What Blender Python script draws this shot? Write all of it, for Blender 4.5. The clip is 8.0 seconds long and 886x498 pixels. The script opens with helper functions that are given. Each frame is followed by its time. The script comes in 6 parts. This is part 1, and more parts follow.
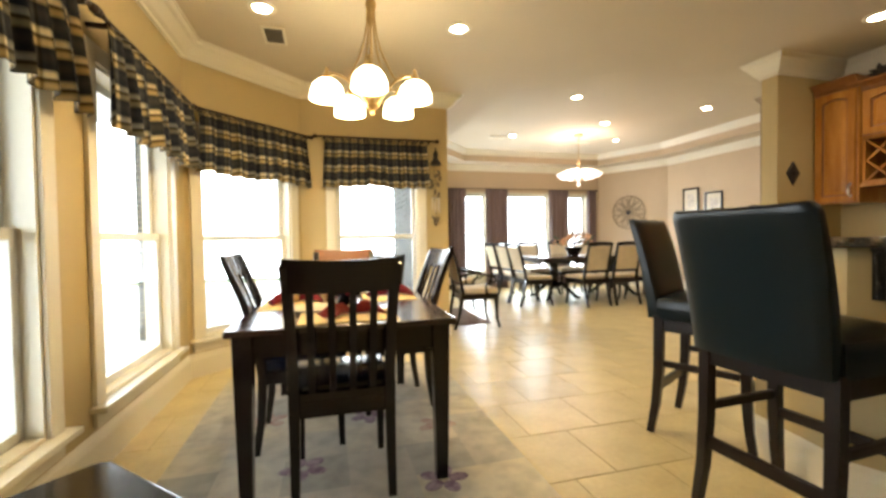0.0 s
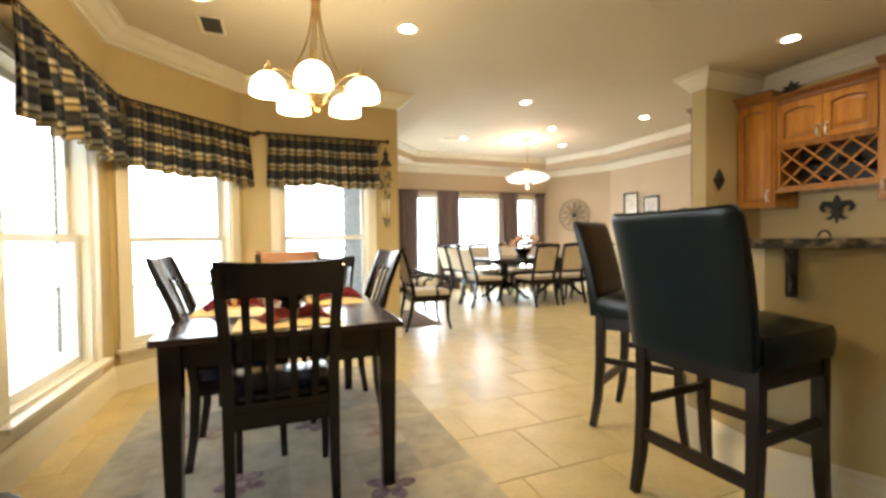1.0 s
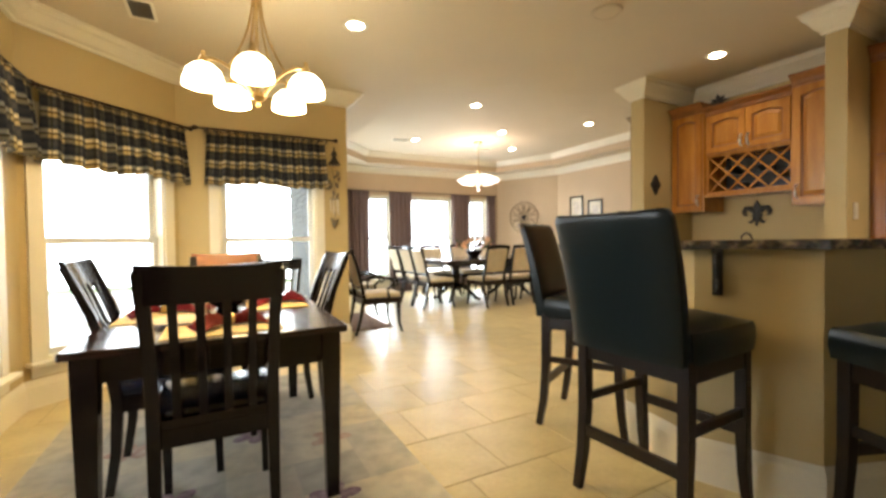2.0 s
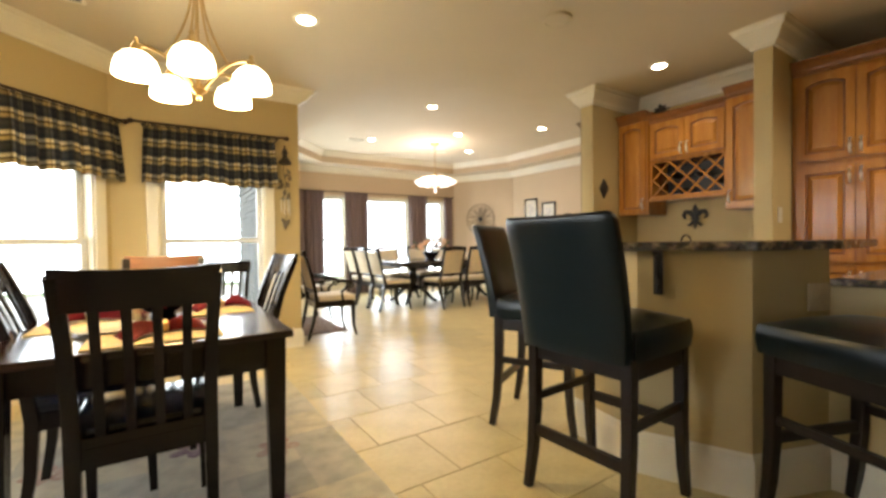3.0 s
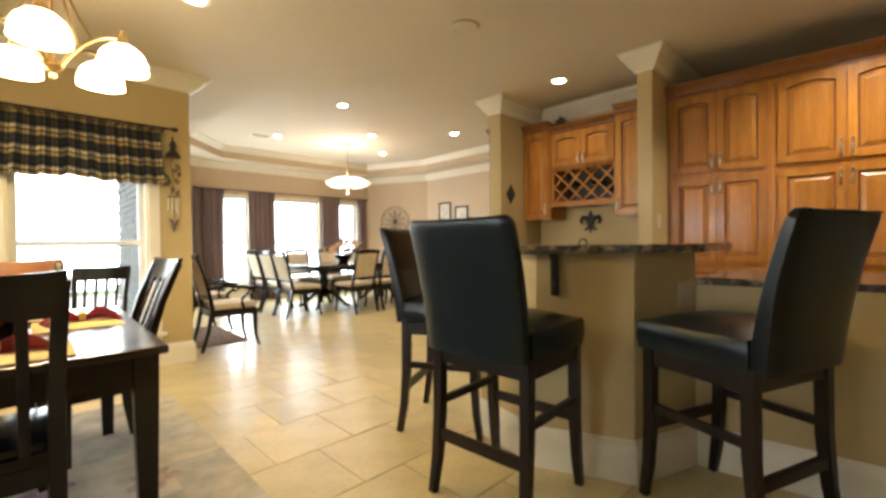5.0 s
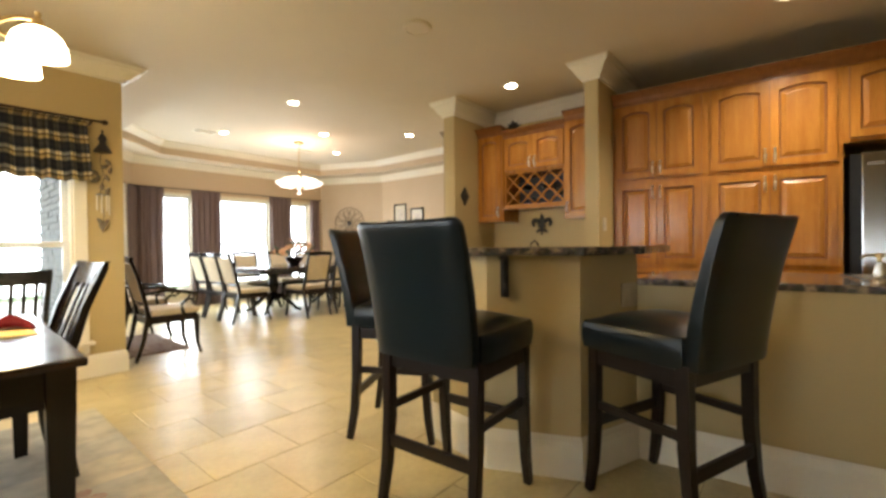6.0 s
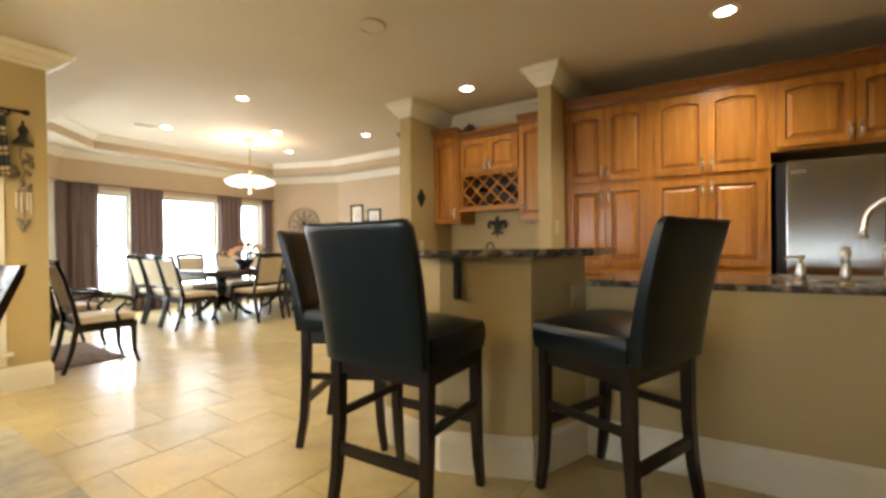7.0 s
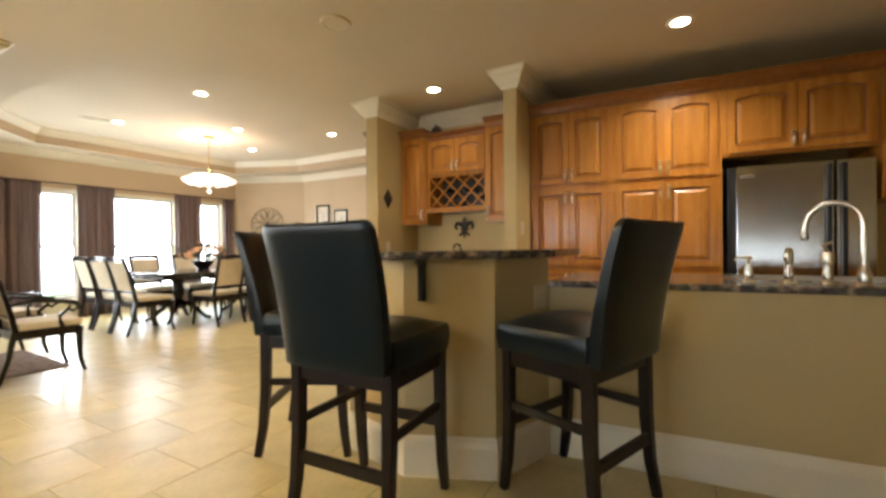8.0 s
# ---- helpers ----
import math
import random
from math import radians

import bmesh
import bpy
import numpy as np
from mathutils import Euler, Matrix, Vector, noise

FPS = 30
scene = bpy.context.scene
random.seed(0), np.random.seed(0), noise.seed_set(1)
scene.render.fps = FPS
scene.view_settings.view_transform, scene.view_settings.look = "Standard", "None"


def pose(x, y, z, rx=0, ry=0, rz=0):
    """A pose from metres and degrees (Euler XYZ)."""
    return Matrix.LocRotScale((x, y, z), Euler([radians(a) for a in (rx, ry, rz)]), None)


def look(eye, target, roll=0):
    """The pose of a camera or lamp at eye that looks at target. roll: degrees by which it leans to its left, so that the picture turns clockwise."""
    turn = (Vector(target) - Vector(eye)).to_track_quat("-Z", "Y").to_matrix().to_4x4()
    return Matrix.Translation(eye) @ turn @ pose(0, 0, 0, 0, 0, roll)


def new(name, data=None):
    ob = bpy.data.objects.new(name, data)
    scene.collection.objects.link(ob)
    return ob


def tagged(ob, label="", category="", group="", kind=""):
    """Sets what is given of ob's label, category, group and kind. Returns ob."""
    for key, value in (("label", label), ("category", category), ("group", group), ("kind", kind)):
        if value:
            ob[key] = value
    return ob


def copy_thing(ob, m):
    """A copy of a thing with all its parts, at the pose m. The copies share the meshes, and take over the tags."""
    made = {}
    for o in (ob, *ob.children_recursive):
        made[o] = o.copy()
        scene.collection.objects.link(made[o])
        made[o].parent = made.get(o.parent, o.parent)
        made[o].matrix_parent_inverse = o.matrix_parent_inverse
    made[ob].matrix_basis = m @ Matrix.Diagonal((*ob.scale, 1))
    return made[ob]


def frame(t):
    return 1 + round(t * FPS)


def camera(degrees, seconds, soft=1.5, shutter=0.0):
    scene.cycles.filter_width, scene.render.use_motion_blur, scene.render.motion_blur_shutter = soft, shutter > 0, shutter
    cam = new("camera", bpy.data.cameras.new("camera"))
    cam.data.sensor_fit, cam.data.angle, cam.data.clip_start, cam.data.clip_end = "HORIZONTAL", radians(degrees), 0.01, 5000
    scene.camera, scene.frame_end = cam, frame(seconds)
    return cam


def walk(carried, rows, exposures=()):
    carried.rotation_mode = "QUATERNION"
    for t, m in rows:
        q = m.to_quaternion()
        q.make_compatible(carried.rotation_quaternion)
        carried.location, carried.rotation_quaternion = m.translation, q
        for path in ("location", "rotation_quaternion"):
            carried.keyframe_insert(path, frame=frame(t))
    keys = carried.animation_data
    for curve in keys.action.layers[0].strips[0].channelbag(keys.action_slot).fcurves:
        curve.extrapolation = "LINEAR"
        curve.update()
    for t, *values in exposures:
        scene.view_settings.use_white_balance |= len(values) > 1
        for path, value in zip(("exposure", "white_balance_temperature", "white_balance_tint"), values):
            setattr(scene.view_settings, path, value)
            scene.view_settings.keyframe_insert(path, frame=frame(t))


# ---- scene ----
cam = camera(92.7, 8.0, soft=3.0)
METRES, EYE, TILT, LEAN, TURN = 0.30, 1.12, 0.0, 0.0, -15.2
ROWS = [
    (0.0, 0.0, 0.0, 0.0, -0.02, -1.35, 0.85),
    (0.5, 0.0468, 0.0383, -0.0026, -2.96, -1.29, 0.84),
    (1.0, 0.1017, 0.0813, -0.0083, -6.35, -1.21, 0.82),
    (1.5, 0.1568, 0.1217, -0.0081, -9.65, -1.15, 0.81),
    (3.0, 0.3366, 0.1976, -0.008, -18.26, -0.97, 0.74),
    (3.5, 0.4046, 0.2231, -0.0053, -21.24, -0.92, 0.73),
    (4.0, 0.463, 0.2369, -0.0029, -24.37, -0.84, 0.66),
    (4.5, 0.5192, 0.2524, -0.0037, -26.83, -0.8, 0.66),
    (6.0, 0.7068, 0.2732, 0.0012, -35.29, -0.55, 0.62),
    (6.5, 0.7715, 0.2699, 0.0055, -38.12, -0.49, 0.6),
    (7.0, 0.8356, 0.2651, 0.0099, -40.81, -0.41, 0.59),
    (7.5, 0.8851, 0.2593, 0.0124, -42.98, -0.36, 0.58),
    (8.0, 0.9304, 0.253, 0.0158, -45.0, -0.31, 0.58),
]
walk(cam, [(t, pose(0, 0, EYE, TILT, LEAN, TURN) @ pose(METRES * x, METRES * y, METRES * z, 90 + pitch, roll, yaw)) for t, x, y, z, yaw, pitch, roll in ROWS])

# ---- world, sun, exposure ----
world = bpy.data.worlds.new("sky")
scene.world = world
world.use_nodes = True
wn, wl = world.node_tree.nodes, world.node_tree.links
sky = wn.new("ShaderNodeTexSky")
sky.sky_type, sky.sun_disc = "NISHITA", False
sky.sun_elevation, sky.sun_rotation = radians(50), radians(150)
sky.air_density, sky.dust_density = 1.0, 3.0
wn["Background"].inputs[1].default_value = 0.15
wl.new(sky.outputs[0], wn["Background"].inputs[0])
sun = new("sun", bpy.data.lights.new("sun", "SUN"))
sun.data.energy, sun.data.angle, sun.data.color = 4.0, radians(0.6), (1.0, 0.95, 0.88)
sun.matrix_world = look((6, -10, 14), (0, 0, 0))
scene.view_settings.exposure = 0.86


# ---- materials ----
def mat(name, color, rough=0.5, metal=0.0, color2=None, scale=8.0, bump=0.0, bscale=60.0, detail=4.0, stretch=(1, 1, 1), coat=0.0, rvar=0.0, vary=0.0, spec=0.5):
    """Two-scale procedural surface: broad mottling, fine grain, grain relief."""
    m = bpy.data.materials.new(name)
    m.use_nodes = True
    n, l = m.node_tree.nodes, m.node_tree.links
    b = n["Principled BSDF"]
    b.inputs["Roughness"].default_value, b.inputs["Metallic"].default_value = rough, metal
    b.inputs["Coat Weight"].default_value, b.inputs["Coat Roughness"].default_value = coat, 0.12
    b.inputs["Specular IOR Level"].default_value = spec
    tc = n.new("ShaderNodeTexCoord")
    mp = n.new("ShaderNodeMapping")
    mp.inputs["Scale"].default_value = stretch
    l.new(tc.outputs["Object"], mp.inputs[0])
    t1 = n.new("ShaderNodeTexNoise")
    t1.inputs["Scale"].default_value, t1.inputs["Detail"].default_value = scale, detail
    l.new(mp.outputs[0], t1.inputs["Vector"])
    t2 = n.new("ShaderNodeTexNoise")
    t2.inputs["Scale"].default_value, t2.inputs["Detail"].default_value = bscale, 3.0
    l.new(mp.outputs[0], t2.inputs["Vector"])
    c2 = color2 or tuple(c * 0.82 for c in color)
    mx = n.new("ShaderNodeMix")
    mx.data_type = "RGBA"
    mx.inputs["A"].default_value, mx.inputs["B"].default_value = (*color, 1), (*c2, 1)
    add = n.new("ShaderNodeMath")
    add.operation = "MULTIPLY_ADD"
    add.inputs[1].default_value, add.inputs[2].default_value = 0.35, 0.0
    l.new(t2.outputs[0], add.inputs[0])
    add2 = n.new("ShaderNodeMath")
    add2.operation = "MULTIPLY_ADD"
    add2.inputs[1].default_value = 0.65
    l.new(t1.outputs[0], add2.inputs[0])
    l.new(add.outputs[0], add2.inputs[2])
    rg = n.new("ShaderNodeMapRange")
    rg.inputs[1].default_value, rg.inputs[2].default_value = 0.35, 0.65
    l.new(add2.outputs[0], rg.inputs[0])
    l.new(rg.outputs[0], mx.inputs["Factor"])
    out = mx.outputs["Result"]
    if vary:
        oi = n.new("ShaderNodeObjectInfo")
        hs = n.new("ShaderNodeHueSaturation")
        mr = n.new("ShaderNodeMapRange")
        mr.inputs[3].default_value, mr.inputs[4].default_value = 1 - vary, 1 + vary
        l.new(oi.outputs["Random"], mr.inputs[0])
        l.new(mr.outputs[0], hs.inputs["Value"])
        l.new(out, hs.inputs["Color"])
        out = hs.outputs[0]
    l.new(out, b.inputs["Base Color"])
    if rvar:
        rr = n.new("ShaderNodeMapRange")
        rr.inputs[3].default_value, rr.inputs[4].default_value = max(0.02, rough - rvar), rough + rvar
        l.new(t1.outputs[0], rr.inputs[0])
        l.new(rr.outputs[0], b.inputs["Roughness"])
    if bump:
        bp = n.new("ShaderNodeBump")
        bp.inputs["Strength"].default_value, bp.inputs["Distance"].default_value = bump, 0.004
        l.new(t2.outputs[0], bp.inputs["Height"])
        l.new(bp.outputs[0], b.inputs["Normal"])
    return m


def glow(name, color, strength):
    m = bpy.data.materials.new(name)
    m.use_nodes = True
    b = m.node_tree.nodes["Principled BSDF"]
    b.inputs["Base Color"].default_value = (*color, 1)
    b.inputs["Emission Color"].default_value = (*color, 1)
    b.inputs["Emission Strength"].default_value = strength
    return m


PAINT = mat("tan_paint", (0.53, 0.41, 0.195), 0.58, color2=(0.50, 0.38, 0.175), scale=1.6, bump=0.12, bscale=220)
PAINT_DINING = mat("dining_paint", (0.575, 0.445, 0.295), 0.65, color2=(0.535, 0.41, 0.265), scale=1.6, bump=0.12, bscale=220)
CEIL = mat("ceiling_paint", (0.64, 0.555, 0.41), 0.8, color2=(0.61, 0.525, 0.38), scale=1.3, bump=0.25, bscale=160)
TRIM = mat("cream_trim_paint", (0.80, 0.745, 0.60), 0.38, color2=(0.76, 0.705, 0.56), scale=3, bump=0.05)
SASH = mat("white_vinyl", (0.80, 0.80, 0.76), 0.35, scale=4)
TILE = mat("travertine_tile", (0.65, 0.535, 0.275), 0.33, color2=(0.53, 0.42, 0.20), scale=5, bump=0.12, bscale=35, rvar=0.02, vary=0.09, detail=8)
GROUT = mat("tile_grout", (0.45, 0.345, 0.205), 0.9, scale=10, bump=0.3)
ESPRESSO = mat("espresso_wood", (0.0125, 0.0064, 0.0050), 0.24, color2=(0.007, 0.0035, 0.0028), scale=7, bscale=40, stretch=(6, 6, 0.7), bump=0.05, coat=0.1, spec=0.4)
TABLEWOOD = mat("dark_cherry_wood", (0.036, 0.010, 0.006), 0.18, color2=(0.016, 0.006, 0.004), scale=5, bscale=30, stretch=(8, 0.8, 1), coat=0.4)
LEATHER = mat("black_leather", (0.0025, 0.0070, 0.0093), 0.28, color2=(0.0024, 0.0067, 0.0089), scale=5, bump=0.05, bscale=70, spec=0.38)
SEATLEATHER = mat("glossy_seat_vinyl", (0.005, 0.007, 0.016), 0.10, scale=12, bump=0.12, bscale=150)
MATTEBLACK = mat("black_lacquer", (0.008, 0.005, 0.004), 0.13, color2=(0.005, 0.003, 0.003), scale=9, spec=0.35)
STOOLWOOD = mat("stool_wood", (0.014, 0.0065, 0.0045), 0.32, color2=(0.008, 0.004, 0.003), scale=7, bscale=40, stretch=(6, 6, 0.7), bump=0.06, spec=0.35)
MAPLE = mat("honey_maple", (0.47, 0.200, 0.034), 0.27, color2=(0.33, 0.122, 0.018), scale=3.0, bscale=26, stretch=(7, 7, 0.6), bump=0.05, coat=0.25, vary=0.08, detail=6)
# darker maple of glazed beads and cornices; also colours the painted door-gap shade
MAPLE_DARK = mat("glaze_and_shade_maple", (0.27, 0.098, 0.018), 0.33, color2=(0.19, 0.064, 0.012), scale=4, bscale=30, stretch=(7, 7, 0.6))
NICKEL = mat("brushed_nickel", (0.68, 0.63, 0.54), 0.24, metal=1.0, scale=30, rvar=0.06)
OUTLETTAN = mat("tan_plastic", (0.62, 0.52, 0.33), 0.4, scale=10)
PULL = mat("satin_nickel_pull", (0.82, 0.76, 0.66), 0.36, metal=1.0, scale=30)
VERDIGRIS = mat("aged_copper", (0.20, 0.125, 0.075), 0.55, metal=0.35, color2=(0.20, 0.20, 0.14), scale=30, bump=0.3)
BRASS = mat("satin_brass", (0.60, 0.43, 0.20), 0.3, metal=1.0, scale=20)
STEEL = mat("stainless_steel", (0.62, 0.61, 0.58), 0.19, metal=1.0, color2=(0.565, 0.555, 0.54), scale=1.2, bscale=30, stretch=(1, 1, 25), rvar=0.015)
BLACKPLASTIC = mat("black_gasket", (0.012, 0.012, 0.013), 0.4, scale=10)
IRON = mat("wrought_iron", (0.020, 0.017, 0.015), 0.5, scale=20, bump=0.3, bscale=90)
BRONZE = mat("bronze_rod", (0.045, 0.025, 0.016), 0.4, metal=0.5, scale=20)
DRAPE = mat("mauve_drape", (0.185, 0.125, 0.115), 0.6, color2=(0.125, 0.082, 0.078), scale=3, bscale=14, stretch=(10, 10, 0.4), bump=0.2)
SHEER = mat("pale_sheer", (0.75, 0.72, 0.68), 0.8, scale=6, stretch=(10, 10, 0.5))
LINEN = mat("cream_upholstery", (0.72, 0.62, 0.45), 0.75, scale=8, bump=0.3, bscale=300)
MAT_STRAW = mat("straw_placemat", (0.70, 0.53, 0.24), 0.75, color2=(0.55, 0.40, 0.16), scale=30, bump=0.5, bscale=200)
NAPKIN = mat("crimson_napkin", (0.15, 0.008, 0.012), 0.6, color2=(0.09, 0.004, 0.008), scale=14, bump=0.3, bscale=250, spec=0.08)
RUST = mat("rust_napkin", (0.22, 0.026, 0.014), 0.6, color2=(0.11, 0.008, 0.008), scale=24, bump=0.3, bscale=250, spec=0.08)
CERAMIC = mat("cream_ceramic", (0.75, 0.68, 0.52), 0.2, scale=6)
LEAF = mat("leaf_green", (0.045, 0.085, 0.025), 0.45, color2=(0.025, 0.05, 0.018), scale=20)
PETAL = mat("peach_petal", (0.60, 0.26, 0.11), 0.6, color2=(0.66, 0.40, 0.22), scale=20)
WHITEPLASTIC = mat("ivory_plastic", (0.78, 0.72, 0.58), 0.35, scale=10)
PAPER = mat("framed_print", (0.72, 0.66, 0.55), 0.6, color2=(0.38, 0.33, 0.28), scale=16)
GREYPAINT = mat("vent_metal", (0.16, 0.14, 0.11), 0.5, scale=10)
SHADE = glow("lit_frosted_glass", (1.0, 0.86, 0.58), 9.0)
SHADE2 = glow("lit_alabaster_glass", (1.0, 0.90, 0.82), 0.9)
BACKDROP_GLOW = glow("backdrop_glow", (0.88, 0.95, 1.0), 3.4)
BULB = glow("lit_downlight_lens", (1.0, 0.90, 0.70), 30.0)
# the chandelier's warm reflection on the far crest rail, put into the colour
REFLECT_WOOD = mat("reflection_tinted_wood", (0.20, 0.066, 0.018), 0.28, color2=(0.11, 0.034, 0.010), scale=6, bscale=40, stretch=(0.8, 6, 6), spec=0.3)
CONCRETE = mat("patio_concrete", (0.55, 0.53, 0.49), 0.85, color2=(0.47, 0.45, 0.42), scale=1.5, bump=0.3, bscale=30)
BRICK = mat("grey_brick", (0.105, 0.112, 0.108), 0.85, color2=(0.075, 0.08, 0.078), scale=9, bump=0.5, bscale=40, vary=0.2)
GRASS = mat("lawn", (0.07, 0.11, 0.035), 0.9, color2=(0.045, 0.075, 0.025), scale=3, bump=0.5)
SIDING = mat("pale_siding", (0.66, 0.66, 0.62), 0.7, scale=4)


def glass_mat():
    m = bpy.data.materials.new("window_glass")
    m.use_nodes = True
    n, l = m.node_tree.nodes, m.node_tree.links
    tr, gl, mx = n.new("ShaderNodeBsdfTransparent"), n.new("ShaderNodeBsdfGlossy"), n.new("ShaderNodeMixShader")
    gl.inputs["Roughness"].default_value = 0.02
    lw = n.new("ShaderNodeLayerWeight")
    lw.inputs[0].default_value = 0.5
    pw = n.new("ShaderNodeMath")
    pw.operation = "POWER"
    pw.inputs[1].default_value = 5.0
    l.new(lw.outputs["Facing"], pw.inputs[0])
    ma = n.new("ShaderNodeMath")
    ma.operation = "MULTIPLY_ADD"
    ma.inputs[1].default_value, ma.inputs[2].default_value = 0.45, 0.03
    l.new(pw.outputs[0], ma.inputs[0])
    l.new(ma.outputs[0], mx.inputs[0])
    l.new(tr.outputs[0], mx.inputs[1])
    l.new(gl.outputs[0], mx.inputs[2])
    l.new(mx.outputs[0], n["Material Output"].inputs[0])
    return m


GLASS = glass_mat()


def granite_mat():
    m = mat("dark_granite", (0.05, 0.037, 0.024), 0.12, scale=12)
    n, l = m.node_tree.nodes, m.node_tree.links
    b = n["Principled BSDF"]
    tc = n.new("ShaderNodeTexCoord")
    v = n.new("ShaderNodeTexVoronoi")
    v.inputs["Scale"].default_value = 55
    l.new(tc.outputs["Object"], v.inputs["Vector"])
    s = n.new("ShaderNodeTexNoise")
    s.inputs["Scale"].default_value, s.inputs["Detail"].default_value = 22, 6
    l.new(tc.outputs["Object"], s.inputs["Vector"])
    r = n.new("ShaderNodeValToRGB")
    e = r.color_ramp.elements
    e[0].position, e[0].color = 0.36, (0.010, 0.010, 0.010, 1)
    e[1].position, e[1].color = 0.66, (0.46, 0.34, 0.20, 1)
    k = r.color_ramp.elements.new(0.52)
    k.color = (0.075, 0.052, 0.032, 1)
    mx = n.new("ShaderNodeMix")
    mx.data_type = "RGBA"
    mx.inputs["Factor"].default_value = 0.3
    l.new(s.outputs[0], r.inputs[0])
    l.new(r.outputs[0], mx.inputs["A"])
    hv = n.new("ShaderNodeHueSaturation")
    hv.inputs["Saturation"].default_value, hv.inputs["Value"].default_value = 0.25, 0.25
    l.new(v.outputs["Color"], hv.inputs["Color"])
    l.new(hv.outputs[0], mx.inputs["B"])
    l.new(mx.outputs["Result"], b.inputs["Base Color"])
    return m


GRANITE = granite_mat()


def plaid_mat():
    """Navy, black, gold and cream tartan woven along the cloth's own u (metres along) and v (metres up)."""
    m = bpy.data.materials.new("plaid_cloth")
    m.use_nodes = True
    n, l = m.node_tree.nodes, m.node_tree.links
    b = n["Principled BSDF"]
    b.inputs["Roughness"].default_value = 0.85
    uv = n.new("ShaderNodeUVMap")
    uv.uv_map = "cloth"
    sp = n.new("ShaderNodeSeparateXYZ")
    l.new(uv.outputs[0], sp.inputs[0])
    ramps = []
    for axis, period in ((0, 0.118), (1, 0.155)):
        d = n.new("ShaderNodeMath")
        d.operation = "DIVIDE"
        d.inputs[1].default_value = period
        l.new(sp.outputs[axis], d.inputs[0])
        f = n.new("ShaderNodeMath")
        f.operation = "FRACT"
        l.new(d.outputs[0], f.inputs[0])
        r = n.new("ShaderNodeValToRGB")
        r.color_ramp.interpolation = "LINEAR"
        e = r.color_ramp.elements
        e[0].position, e[0].color = 0.0, (0.016, 0.021, 0.036, 1)
        e[1].position, e[1].color = 0.50, (0.66, 0.50, 0.24, 1)
        for p, c in ((0.20, (0.040, 0.044, 0.055, 1)), (0.40, (0.014, 0.018, 0.030, 1)), (0.58, (0.60, 0.44, 0.20, 1)), (0.64, (0.07, 0.046, 0.016, 1)), (0.69, (0.08, 0.05, 0.018, 1)), (0.74, (0.92, 0.82, 0.58, 1)), (0.82, (0.88, 0.76, 0.50, 1)), (0.92, (0.016, 0.021, 0.036, 1))):
            k = r.color_ramp.elements.new(p)
            k.color = c
        g = n.new("ShaderNodeGamma")
        g.inputs[1].default_value = 0.36 if axis == 0 else 0.66
        l.new(f.outputs[0], r.inputs[0])
        l.new(r.outputs[0], g.inputs[0])
        ramps.append(g)
    mx = n.new("ShaderNodeMix")
    mx.data_type = "RGBA"
    mx.blend_type = "MULTIPLY"
    mx.inputs["Factor"].default_value = 1.0
    l.new(ramps[0].outputs[0], mx.inputs["A"])
    l.new(ramps[1].outputs[0], mx.inputs["B"])
    l.new(mx.outputs["Result"], b.inputs["Base Color"])
    no = n.new("ShaderNodeTexNoise")
    no.inputs["Scale"].default_value = 900
    bp = n.new("ShaderNodeBump")
    bp.inputs["Strength"].default_value, bp.inputs["Distance"].default_value = 0.3, 0.002
    l.new(uv.outputs[0], no.inputs["Vector"])
    l.new(no.outputs[0], bp.inputs["Height"])
    l.new(bp.outputs[0], b.inputs["Normal"])
    tl = n.new("ShaderNodeBsdfTranslucent")
    l.new(mx.outputs["Result"], tl.inputs[0])
    ms = n.new("ShaderNodeMixShader")
    ms.inputs[0].default_value = 0.55
    l.new(b.outputs[0], ms.inputs[1])
    l.new(tl.outputs[0], ms.inputs[2])
    l.new(ms.outputs[0], n["Material Output"].inputs[0])
    return m


PLAID = plaid_mat()


